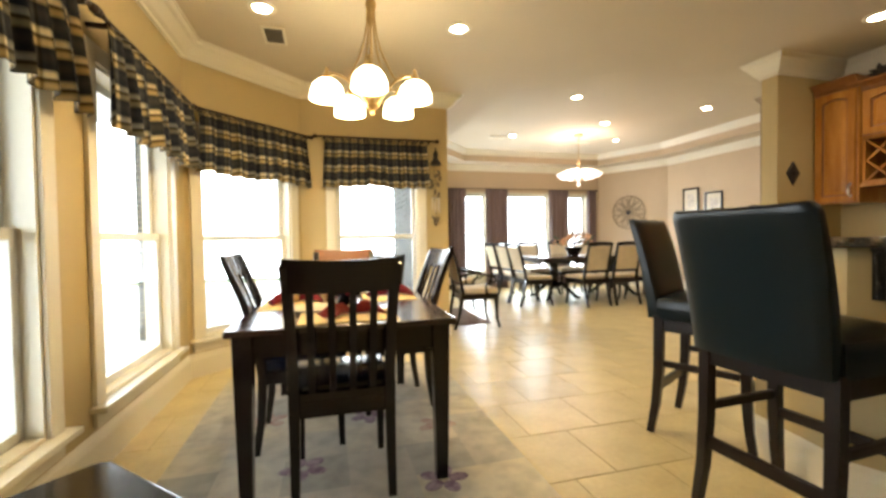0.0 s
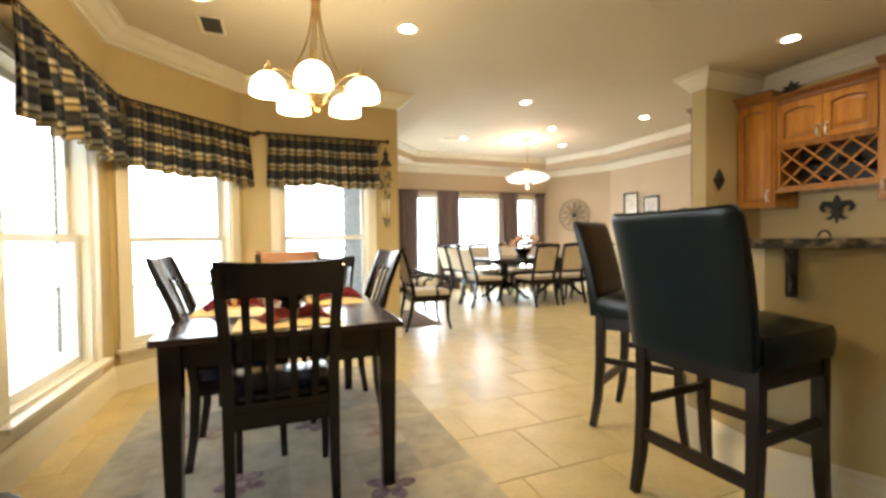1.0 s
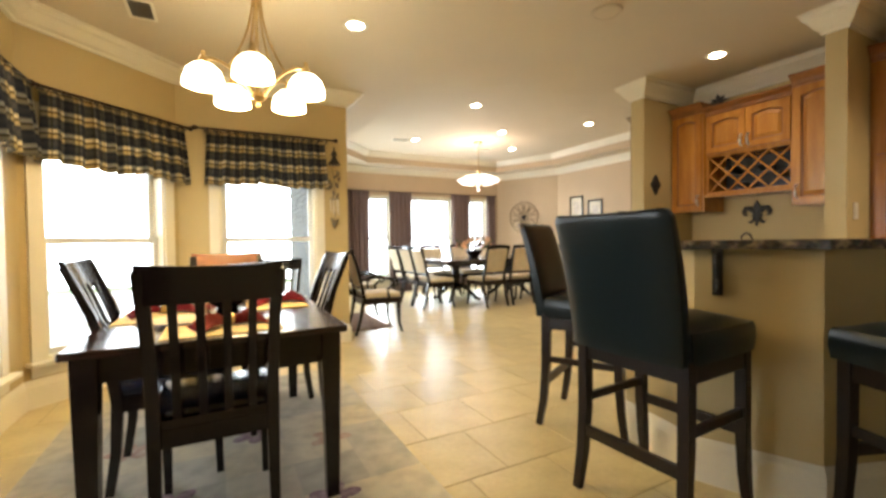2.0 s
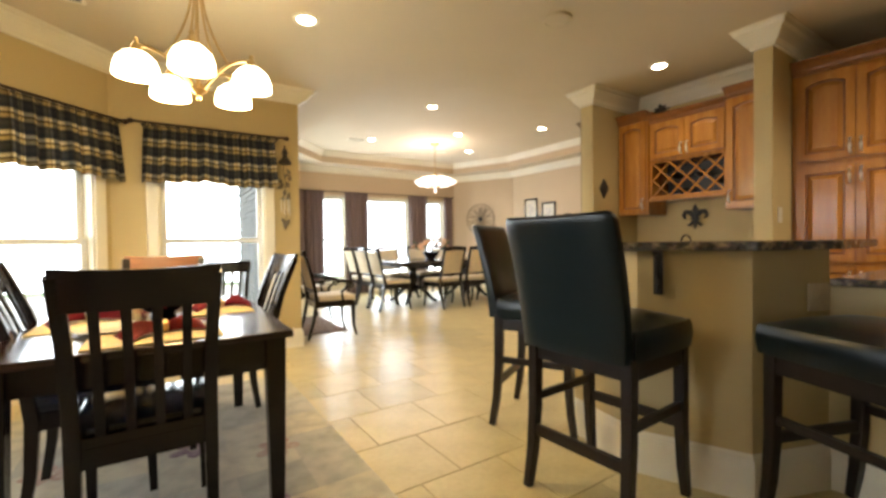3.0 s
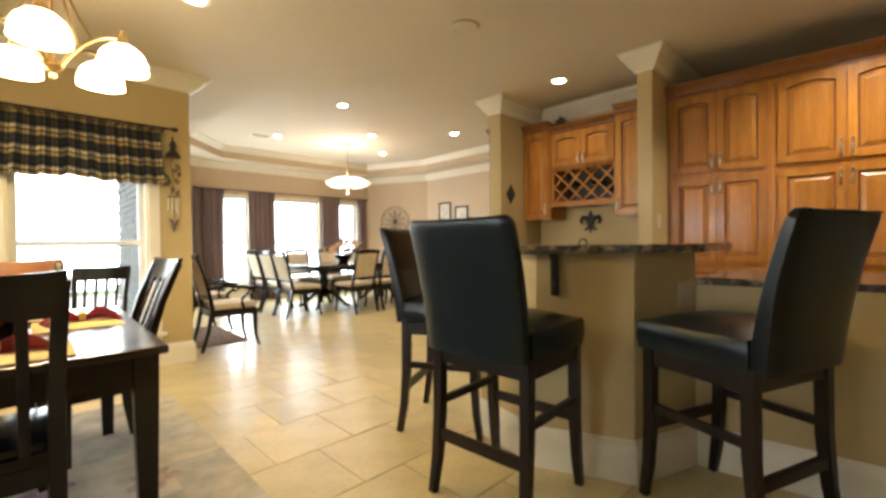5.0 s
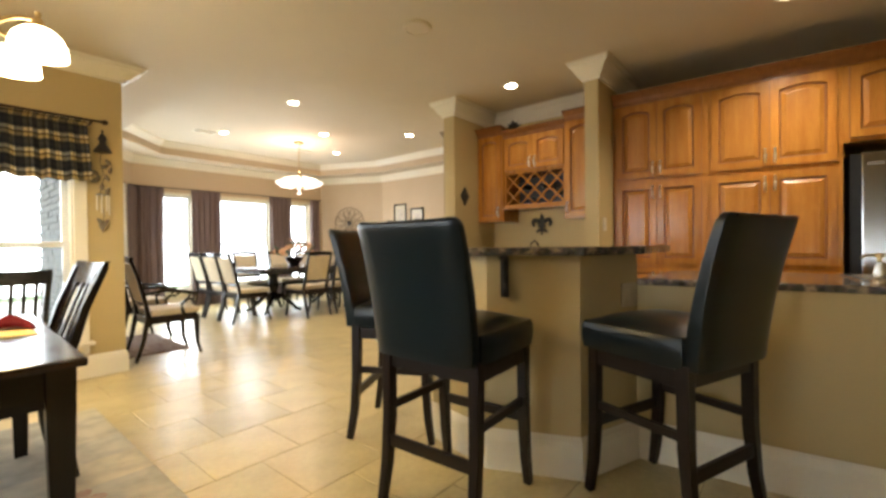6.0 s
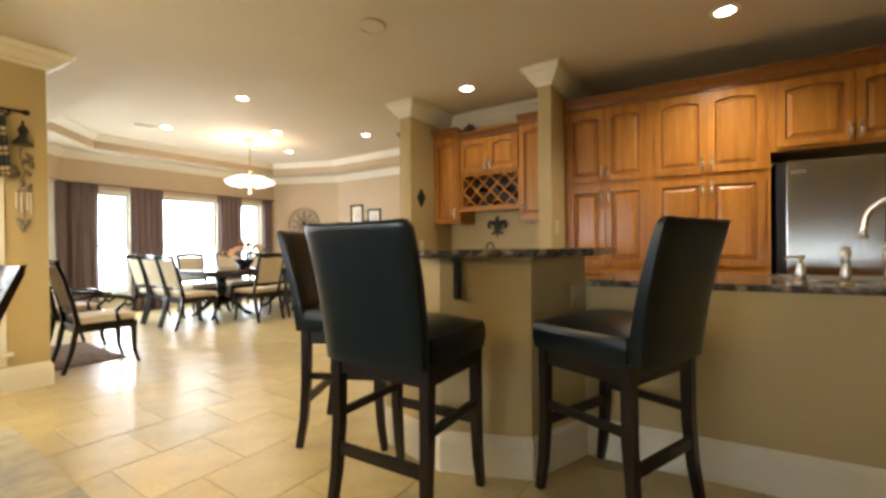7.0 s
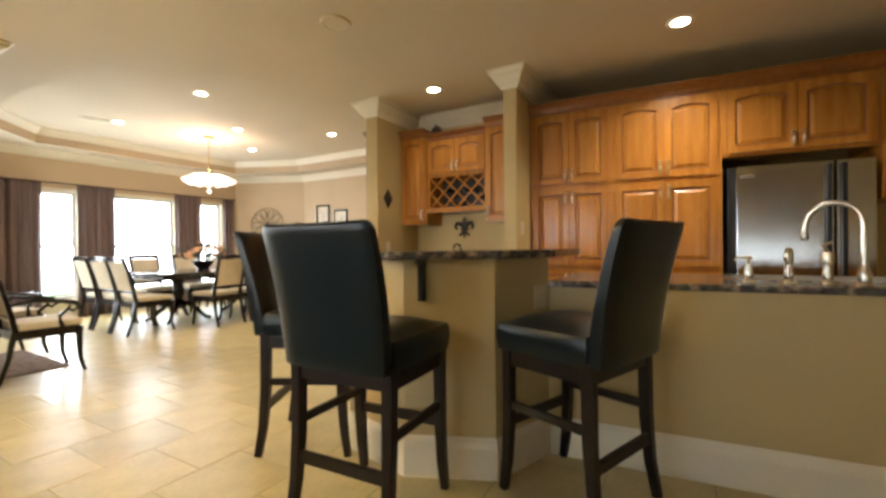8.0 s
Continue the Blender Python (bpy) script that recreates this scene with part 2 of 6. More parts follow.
def rug_mat():
    """Pale patchwork carpet: soft grey-blue, cream and sage squares."""
    m = mat("patchwork_carpet", (0.44, 0.42, 0.37), 0.95, scale=6)
    n, l = m.node_tree.nodes, m.node_tree.links
    b = n["Principled BSDF"]
    tc = n.new("ShaderNodeTexCoord")
    mp = n.new("ShaderNodeMapping")
    mp.inputs["Scale"].default_value = (3.3, 3.3, 3.3)
    l.new(tc.outputs["Object"], mp.inputs[0])
    fl = n.new("ShaderNodeVectorMath")
    fl.operation = "FLOOR"
    l.new(mp.outputs[0], fl.inputs[0])
    wnz = n.new("ShaderNodeTexWhiteNoise")
    l.new(fl.outputs[0], wnz.inputs["Vector"])
    r = n.new("ShaderNodeValToRGB")
    e = r.color_ramp.elements
    e[0].position, e[0].color = 0.0, (0.42, 0.40, 0.34, 1)
    e[1].position, e[1].color = 1.0, (0.64, 0.57, 0.41, 1)
    k = r.color_ramp.elements.new(0.45)
    k.color = (0.58, 0.54, 0.44, 1)
    l.new(wnz.outputs[0], r.inputs[0])
    no = n.new("ShaderNodeTexNoise")
    no.inputs["Scale"].default_value, no.inputs["Detail"].default_value = 9, 6
    l.new(tc.outputs["Object"], no.inputs["Vector"])
    mx = n.new("ShaderNodeMix")
    mx.data_type, mx.blend_type = "RGBA", "MULTIPLY"
    mx.inputs["Factor"].default_value = 0.7
    gr = n.new("ShaderNodeValToRGB")
    gr.color_ramp.elements[0].position, gr.color_ramp.elements[0].color = 0.3, (0.62, 0.62, 0.64, 1)
    gr.color_ramp.elements[1].position = 0.6
    l.new(no.outputs[0], gr.inputs[0])
    l.new(r.outputs[0], mx.inputs["A"])
    l.new(gr.outputs[0], mx.inputs["B"])
    l.new(mx.outputs["Result"], b.inputs["Base Color"])
    n2 = n.new("ShaderNodeTexNoise")
    n2.inputs["Scale"].default_value = 260
    l.new(tc.outputs["Object"], n2.inputs["Vector"])
    bp = n.new("ShaderNodeBump")
    bp.inputs["Strength"].default_value, bp.inputs["Distance"].default_value = 0.6, 0.006
    l.new(n2.outputs[0], bp.inputs["Height"])
    l.new(bp.outputs[0], b.inputs["Normal"])
    return m


RUG = rug_mat()
ROSE = mat("rose_wool", (0.36, 0.20, 0.17), 0.95, color2=(0.50, 0.42, 0.34), scale=26, bump=0.5, bscale=260)
PLUM = mat("plum_wool", (0.15, 0.08, 0.13), 0.95, color2=(0.40, 0.32, 0.34), scale=26, bump=0.5, bscale=260)
ORIENTAL = mat("oriental_wool", (0.13, 0.05, 0.04), 0.95, color2=(0.30, 0.24, 0.17), scale=14, bump=0.5, bscale=260)


# ---- builders ----
def box(bm, x0, x1, y0, y1, z0, z1, m=None):
    vs = [bm.verts.new((x, y, z)) for z in (z0, z1) for x, y in ((x0, y0), (x1, y0), (x1, y1), (x0, y1))]
    if m is not None:
        for v in vs:
            v.co = m @ v.co
    fs = [bm.faces.new([vs[i] for i in q]) for q in ((0, 3, 2, 1), (4, 5, 6, 7), (0, 1, 5, 4), (1, 2, 6, 5), (2, 3, 7, 6), (3, 0, 4, 7))]
    return vs, fs


def prism(bm, pts, z0, z1):
    """Upright prism over a plan polygon (counter-clockwise)."""
    lo = [bm.verts.new((x, y, z0)) for x, y in pts]
    hi = [bm.verts.new((x, y, z1)) for x, y in pts]
    bm.faces.new(lo[::-1])
    bm.faces.new(hi)
    for i in range(len(pts)):
        j = (i + 1) % len(pts)
        bm.faces.new((lo[i], lo[j], hi[j], hi[i]))


def lathe(bm, prof, steps=20, m=None):
    rings = []
    for r, z in prof:
        ring = []
        for k in range(steps):
            a = 2 * math.pi * k / steps
            co = Vector((r * math.cos(a), r * math.sin(a), z))
            ring.append(bm.verts.new(m @ co if m is not None else co))
        rings.append(ring)
    for a, b in zip(rings, rings[1:]):
        for k in range(steps):
            j = (k + 1) % steps
            bm.faces.new((a[k], a[j], b[j], b[k]))
    if prof[0][0] > 1e-4:
        bm.faces.new(rings[0][::-1])
    if prof[-1][0] > 1e-4:
        bm.faces.new(rings[-1])


def tube(bm, pts, rad, steps=8):
    """Round tube along a line of points; rad a number or one per point."""
    pts = [Vector(p) for p in pts]
    rings = []
    for i, p in enumerate(pts):
        d = (pts[min(i + 1, len(pts) - 1)] - pts[max(i - 1, 0)]).normalized()
        q = d.to_track_quat("Z", "Y")
        r = rad[i] if isinstance(rad, (list, tuple)) else rad
        rings.append([bm.verts.new(p + q @ Vector((r * math.cos(2 * math.pi * k / steps), r * math.sin(2 * math.pi * k / steps), 0))) for k in range(steps)])
    for a, b in zip(rings, rings[1:]):
        best = min(range(steps), key=lambda s: (a[0].co - b[s].co).length)
        for k in range(steps):
            j = (k + 1) % steps
            bm.faces.new((a[k], a[j], b[(j + best) % steps], b[(k + best) % steps]))
    bm.faces.new(rings[0][::-1])
    bm.faces.new(rings[-1])


def bar(bm, pts, w, d, up=(0, 0, 1)):
    """Square-section bar along points: w across, d along the side of up; each a number or one per point."""
    pts = [Vector(p) for p in pts]
    up = Vector(up)
    rings = []
    for i, p in enumerate(pts):
        t = (pts[min(i + 1, len(pts) - 1)] - pts[max(i - 1, 0)]).normalized()
        s = t.cross(up).normalized()
        u = s.cross(t).normalized()
        a = (w[i] if isinstance(w, (list, tuple)) else w) / 2
        b = (d[i] if isinstance(d, (list, tuple)) else d) / 2
        rings.append([bm.verts.new(p + s * sx * a + u * sy * b) for sx, sy in ((-1, -1), (1, -1), (1, 1), (-1, 1))])
    for a, b in zip(rings, rings[1:]):
        for k in range(4):
            j = (k + 1) % 4
            bm.faces.new((a[k], a[j], b[j], b[k]))
    bm.faces.new(rings[0][::-1])
    bm.faces.new(rings[-1])


def sweep(bm, path, prof, closed=False):
    """Moulding: prof points (out, z), out measured to the left of the path's way, mitred at the bends."""
    n = len(path)
    P = [Vector((*p, 0)) for p in path]
    rings = []
    for i in range(n):
        a = P[i] - P[i - 1] if (i or closed) else P[1] - P[0]
        b = P[(i + 1) % n] - P[i] if (i < n - 1 or closed) else P[-1] - P[-2]
        na, nb = Vector((-a.y, a.x, 0)).normalized(), Vector((-b.y, b.x, 0)).normalized()
        k = (na + nb) / (1 + na.dot(nb))
        rings.append([bm.verts.new((P[i] + k * o) + Vector((0, 0, z))) for o, z in prof])
    m = len(prof)
    for i in range(n if closed else n - 1):
        a, b = rings[i], rings[(i + 1) % n]
        for k in range(m):
            j = (k + 1) % m
            bm.faces.new((a[k], b[k], b[j], a[j]))
    if not closed:
        bm.faces.new(rings[0])
        bm.faces.new(rings[-1][::-1])


def mesh_of(name, bm, material, smooth=False, bevel=0.0):
    if bevel:
        bmesh.ops.bevel(bm, geom=bm.edges[:], offset=bevel, segments=2, affect="EDGES", profile=0.6, clamp_overlap=True)
    bmesh.ops.recalc_face_normals(bm, faces=bm.faces[:])
    me = bpy.data.meshes.new(name)
    bm.to_mesh(me)
    bm.free()
    me.materials.append(material)
    if smooth:
        for p in me.polygons:
            p.use_smooth = True
        me.set_sharp_from_angle(angle=radians(40))
    return me


def part(name, bm, material, parent, label="", smooth=False, bevel=0.0):
    ob = new(name, mesh_of(name, bm, material, smooth, bevel))
    ob.parent = parent
    if label:
        ob["label"] = label
    return ob


def thing(name, m, label, category, group="", kind=""):
    ob = new(name)
    ob.empty_display_size = 0.1
    ob.matrix_world = m
    return tagged(ob, label, category, group, kind)


def solo(name, bm, material, label, category, group="", kind="", smooth=False, bevel=0.0, m=None):
    ob = new(name, mesh_of(name, bm, material, smooth, bevel))
    if m is not None:
        ob.matrix_world = m
    return tagged(ob, label, category, group, kind)


# ---- large structure ----
H, HT = 2.75, 2.99
WALL_X, BAY1, BAY2, CORNER = -1.12, (-1.12, 3.87), (-0.27, 4.72), (1.35, 4.72)


def frame_of(a, b):
    """Wall frame: x along a to b, y outwards (to the left), z up."""
    a, b = Vector((*a, 0)), Vector((*b, 0))
    d = (b - a).normalized()
    return Matrix(((d.x, -d.y, 0, a.x), (d.y, d.x, 0, a.y), (0, 0, 1, 0), (0, 0, 0, 1))), (b - a).length


def wall(name, a, b, holes=(), z1=H, thick=0.16, material=None, label="tan painted plaster wall", z0=0.0, ext=(0, 0)):
    m, L = frame_of(a, b)
    bm = bmesh.new()
    us = sorted({-ext[0], L + ext[1], *[h[0] for h in holes], *[h[1] for h in holes]})
    zs = sorted({z0, z1, *[h[2] for h in holes], *[h[3] for h in holes]})
    for u0, u1 in zip(us, us[1:]):
        for w0, w1 in zip(zs, zs[1:]):
            if not any(h[0] <= u0 and u1 <= h[1] and h[2] <= w0 and w1 <= h[3] for h in holes):
                box(bm, u0, u1, 0, thick, w0, w1)
    bmesh.ops.remove_doubles(bm, verts=bm.verts[:], dist=1e-5)
    seen = {}
    for f in bm.faces[:]:
        key = tuple(sorted((round(v.co.x, 4), round(v.co.y, 4), round(v.co.z, 4)) for v in f.verts))
        seen.setdefault(key, []).append(f)
    for fs in seen.values():
        if len(fs) > 1:
            for f in fs:
                bm.faces.remove(f)
    return solo(name, bm, material or PAINT, label, "wall", kind="structure", m=m)


def window(name, a, b, u0, u1, z0, z1, thick=0.16, casing=0.09, label="white double-hung window with cream casing"):
    """Double-hung window in an opening of the wall a to b."""
    m, L = frame_of(a, b)
    root = thing(name, m, label, "window", kind="structure")
    bm = bmesh.new()
    for x0, x1, w0, w1 in ((u0 - casing, u0, z0, z1 + casing), (u1, u1 + casing, z0, z1 + casing), (u0, u1, z1, z1 + casing)):
        box(bm, x0, x1, -0.022, -0.001, w0, w1)
    part("casing", bm, TRIM, root, bevel=0.004)
    bm = bmesh.new()
    t = 0.018
    for x0, x1, w0, w1 in ((u0, u0 + t, z0, z1), (u1 - t, u1, z0, z1), (u0 + t, u1 - t, z1 - t, z1), (u0 + t, u1 - t, z0, z0 + t)):
        box(bm, x0, x1, -0.004, thick, w0, w1)
    part("jamb", bm, TRIM, root)
    bm = bmesh.new()
    box(bm, u0 - casing - 0.03, u1 + casing + 0.03, -0.075, -0.003, z0 - 0.028, z0)
    box(bm, u0 - casing, u1 + casing, -0.02, -0.001, z0 - 0.11, z0 - 0.029)
    part("window_sill", bm, TRIM, root, bevel=0.005)
    mid = z0 + (z1 - z0) * 0.49
    for k, (w0, w1, y) in enumerate(((z0 + t, mid + 0.025, 0.075), (mid - 0.025, z1 - t, 0.115))):
        bm = bmesh.new()
        s = 0.045
        x0, x1 = u0 + t, u1 - t
        for q in ((x0, x0 + s, w0, w1), (x1 - s, x1, w0, w1), (x0 + s, x1 - s, w0, w0 + s), (x0 + s, x1 - s, w1 - s, w1)):
            box(bm, q[0], q[1], y - 0.017, y + 0.017, q[2], q[3])
        sash = part("sash", bm, SASH, root, bevel=0.003)
        bm = bmesh.new()
        box(bm, x0 + s, x1 - s, y - 0.003, y + 0.003, w0 + s, w1 - s)
        p = part("pane", bm, GLASS, sash)
        p.visible_shadow = False
    return root


# openings: along each wall, from, to, sill, head
WIN_A, WIN_B = (0.95, 2.06, 0.33, 2.03), (2.50, 3.51, 0.33, 2.03)
# unseen opening added behind the camera, for kitchen daylight and the refrigerator's reflection
WIN_ADDED = (-3.0, -0.9, 0.74, 1.04)
WIN_C, WIN_D = (0.13, 1.06, 0.32, 2.03), (0.35, 1.27, 0.32, 2.03)
P0 = (WALL_X, -3.2)
wall("wall_bay_west", P0, BAY1, [(WIN_A[0] + 3.2, WIN_A[1] + 3.2, *WIN_A[2:]), (WIN_B[0] + 3.2, WIN_B[1] + 3.2, *WIN_B[2:]), (WIN_ADDED[0] + 3.2, WIN_ADDED[1] + 3.2, *WIN_ADDED[2:])], label="tan painted wall with two tall windows")
wall("wall_bay_diagonal", BAY1, BAY2, [WIN_C], label="tan painted diagonal bay wall with a window")
wall("wall_bay_north", BAY2, CORNER, [WIN_D], label="tan painted wall with a window, ending in an outside corner")
window("window_1", P0, BAY1, WIN_A[0] + 3.2, WIN_A[1] + 3.2, *WIN_A[2:])
window("window_2", P0, BAY1, WIN_B[0] + 3.2, WIN_B[1] + 3.2, *WIN_B[2:])
# added window, out of view, there only for its light
window("window_9", P0, BAY1, WIN_ADDED[0] + 3.2, WIN_ADDED[1] + 3.2, *WIN_ADDED[2:])
window("window_3", BAY1, BAY2, *WIN_C)
window("window_4", BAY2, CORNER, *WIN_D)

# dining room: octagon
DW, DE = 8.90, 7.02
DIN = [(1.35, 4.885), (1.35, 7.58), (2.46, DW), (6.32, DW), (DE, 7.46), (DE, 3.4)]
wall("wall_dining_west", DIN[0], DIN[1], material=PAINT_DINING)
wall("wall_dining_northwest", DIN[1], DIN[2], [(0.45, 1.25, 0.30, 2.12)], material=PAINT_DINING)
D_HOLES = [(0.44, 0.98, 0.30, 2.12), (1.40, 2.55, 0.30, 2.12), (2.97, 3.54, 0.30, 2.12)]
wall("wall_dining_north", DIN[2], DIN[3], D_HOLES, material=PAINT_DINING, label="tan painted wall with tall windows")
wall("wall_dining_northeast", DIN[3], DIN[4], material=PAINT_DINING)
wall("wall_dining_east", DIN[4], DIN[5], material=PAINT_DINING)
for k, h in enumerate(D_HOLES):
    window("window_%d" % (5 + k), DIN[2], DIN[3], *h, casing=0.03, label="bright tall dining room window with white frame")
window("window_8", DIN[1], DIN[2], 0.45, 1.25, 0.30, 2.12, casing=0.03, label="bright tall dining room window with white frame")

# kitchen: wing walls, nook back, pantry back
KX = 4.84
wall("wall_wing_north", (4.02, 2.97), (KX + 0.16, 2.97), thick=0.15, label="tan painted wing wall beside the wine nook")
wall("wall_wing_south", (4.02, 1.345), (KX + 0.16, 1.345), thick=0.125, label="tan painted wing wall between nook and pantry")
wall("wall_nook_back", (KX, 2.969), (KX, 1.471), thick=0.16, label="tan painted back wall of the wine nook")
wall("wall_kitchen_back", (5.06, 1.344), (5.34, -3.2), thick=0.16, label="tan painted kitchen wall behind tall cabinets")
wall("wall_dining_south", (DE, 3.4), (5.0, 3.4), thick=0.16, material=PAINT_DINING)
wall("wall_dining_south_return", (5.0, 3.4), (5.0, 3.121), thick=0.16, material=PAINT_DINING)
wall("wall_south", (5.6, -3.2), (-1.3, -3.2), thick=0.16, label="plain tan wall behind the camera")

# floor base (grout bed), tiles come last
bm = bmesh.new()
box(bm, -1.4, 7.4, -3.4, 9.1, -0.2, -0.003)
floor = solo("floor", bm, GROUT, "cream travertine tile floor with thin grout joints", "floor", kind="structure")

# ceiling with a chamfered tray over the dining room
TX0, TX1, TY0, TY1 = 1.93, 6.56, 3.60, 8.46
TRAY = [(TX0 + 0.92, TY0), (TX1 - 0.65, TY0), (TX1, TY0 + 0.65), (TX1, TY1 - 1.35), (TX1 - 0.55, TY1), (TX0 + 0.85, TY1), (TX0, TY1 - 0.95), (TX0, TY0 + 0.8)]
OUT = [(-1.4, -3.4), (7.4, -3.4), (7.4, 9.1), (-1.4, 9.1)]
bm = bmesh.new()
ov = [bm.verts.new((*p, H)) for p in OUT]
iv = [bm.verts.new((*p, H)) for p in TRAY]
edges = [bm.edges.new((ov[i], ov[(i + 1) % 4])) for i in range(4)] + [bm.edges.new((iv[i], iv[(i + 1) % 8])) for i in range(8)]
bmesh.ops.triangle_fill(bm, edges=edges, use_beauty=True)
tv = [bm.verts.new((*p, HT)) for p in TRAY]
bm.faces.new(tv)
for i in range(8):
    j = (i + 1) % 8
    bm.faces.new((iv[i], iv[j], tv[j], tv[i]))
tp = [bm.verts.new((*p, HT + 0.2)) for p in OUT]
bm.faces.new(tp)
for i in range(4):
    j = (i + 1) % 4
    bm.faces.new((ov[i], ov[j], tp[j], tp[i]))
ceiling_slab = solo("ceiling", bm, CEIL, "beige painted ceiling with a raised tray", "ceiling", kind="structure")
ceiling_slab.data.materials.append(PAINT_DINING)
for face in ceiling_slab.data.polygons:
    if abs(face.normal.z) < 0.3:
        face.material_index = 1

CROWN = [(0, H - 0.165), (0.018, H - 0.165), (0.022, H - 0.145), (0.045, H - 0.125), (0.085, H - 0.060), (0.105, H - 0.045), (0.112, H - 0.012), (0.125, H - 0.010), (0.125, H - 0.001), (0, H - 0.001)]
SMALLCROWN = [(0, HT - 0.11), (0.015, HT - 0.11), (0.03, HT - 0.088), (0.065, HT - 0.042), (0.08, HT - 0.03), (0.09, HT - 0.001), (0, HT - 0.001)]
BASE = [(0, 0.001), (0.018, 0.001), (0.018, 0.15), (0.012, 0.175), (0.006, 0.185), (0, 0.2)]


def moulding(name, path, prof, label, closed=False):
    bm = bmesh.new()
    sweep(bm, path, prof, closed)
    return solo(name, bm, TRIM, label, "moulding", kind="structure")




bay_path = [(1.35, 4.886), (1.35, 4.72), BAY2, BAY1, P0]
CROWN_BAY = [(o * 1.3, H - (H - z) * 0.80) for o, z in CROWN]
moulding("crown_bay", bay_path, CROWN_BAY, "cream crown moulding round the breakfast bay")
moulding("baseboard_bay", bay_path, BASE, "tall cream baseboard round the breakfast bay")
CROWN_DINING = [(o * 0.8, H - (H - z) * 0.82) for o, z in CROWN]
moulding("crown_dining", [(DE, 3.402), *DIN[4:0:-1], (1.35, 4.888)], CROWN_DINING, "cream crown moulding round the dining room")
moulding("baseboard_dining", [(DE, 3.402), *DIN[4:0:-1], (1.35, 4.888)], BASE, "tall cream baseboard round the dining room")
moulding("crown_tray", TRAY, SMALLCROWN, "cream crown moulding inside the ceiling tray", True)
moulding("crown_wing_south", [(5.05, 1.344), (4.02, 1.344), (4.02, 1.471), (KX, 1.471), (KX, 2.969), (4.02, 2.969), (4.02, 3.121), (5.0, 3.121), (5.0, 3.4)], CROWN, "cream crown moulding round the wing walls and wine nook")

# ground and backdrop outside
bm = bmesh.new()
box(bm, -400, 400, -400, 400, -0.5, -0.22)
solo("ground", bm, GRASS, "green lawn reaching to the horizon", "lawn", kind="structure")
bm = bmesh.new()
box(bm, -9, -1.32, -6, 14, -0.219, -0.12)
box(bm, -1.32, 9, 9.12, 14, -0.219, -0.12)
solo("patio", bm, CONCRETE, "pale sunlit concrete patio outside the windows", "patio", kind="structure")

# self-glowing sheets stand in for the bright sky and distance outside
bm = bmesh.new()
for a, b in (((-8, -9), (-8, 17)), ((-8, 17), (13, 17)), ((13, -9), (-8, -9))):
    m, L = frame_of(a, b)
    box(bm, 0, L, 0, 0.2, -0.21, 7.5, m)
solo("backdrop", bm, BACKDROP_GLOW, "self-glowing backdrop standing in for the overexposed outdoors beyond the windows", "backdrop", kind="structure")


def brick_column(x, y):
    """Porch column of coursed bricks with recessed mortar."""
    root = thing("porch_column", pose(x, y, -0.12), "grey brick porch column outside the bay windows", "column", kind="structure")
    bm = bmesh.new()
    box(bm, -0.135, 0.135, -0.135, 0.135, 0, 3.0)
    part("core", bm, GROUT, root)
    bm = bmesh.new()
    box(bm, 0, 0.195, 0, 0.095, 0, 0.062)
    me = mesh_of("brick", bm, BRICK, bevel=0.004)
    for c in range(41):
        for k in range(4):
            ob = new("brick", me)
            ob.parent = root
            a = 90 * k
            ob.matrix_local = pose(0, 0, 0.072 * c, 0, 0, a) @ pose(-0.148 + (0.1 if c % 2 else 0.0), -0.148, 0)
    return root


brick_column(-2.2, 6.35)
bm = bmesh.new()
rr = random.Random(3)
for c in range(40):
    for k in range(11):
        y0 = 4.92 + 0.207 * k + (0.1 if c % 2 else 0)
        box(bm, 1.085 + rr.uniform(0, 0.006), 1.188, y0, y0 + 0.195, 0.072 * c - 0.1, 0.072 * c - 0.038)
box(bm, 1.105, 1.187, 4.9, 7.2, -0.1, 2.8)
ob = solo("exterior_brick", bm, BRICK, "grey brick veneer of the house wing outside", "brick wall", kind="stuff")

bm = bmesh.new()
box(bm, -4.4, -1.30, -6, 7.2, 2.86, 3.0)
solo("porch_roof", bm, SIDING, "pale porch roof outside the bay windows", "porch", kind="structure")
bm = bmesh.new()
box(bm, -4.4, -4.2, -6, 7.2, 2.62, 2.858)
solo("porch_beam", bm, SIDING, "pale porch beam along the roof edge", "porch", kind="structure")


# ---- breakfast bay ----
def rod(a, b, z, off=0.095, label="dark bronze curtain rod with ball finials"):
    m, L = frame_of(a, b)
    root = thing("curtain_rod", m, label, "curtain rod")
    bm = bmesh.new()
    tube(bm, [(0, -off, z), (L, -off, z)], 0.011, 10)
    part("pole", bm, BRONZE, root, smooth=True)
    for x, s in ((0, -1), (L, 1)):
        bm = bmesh.new()
        lathe(bm, [(0.006, 0), (0.016, 0.006), (0.01, 0.014), (0.021, 0.03), (0.024, 0.042), (0.016, 0.058), (0.002, 0.066)], 12, pose(x, -off, z, 0, 90 * s, 0))
        part("finial", bm, BRONZE, root, smooth=True)
    for x in (0.06, L - 0.06):
        bm = bmesh.new()
        box(bm, x - 0.012, x + 0.012, -off - 0.012, -0.001, z - 0.03, z - 0.012)
        part("bracket", bm, BRONZE, root)
    return root


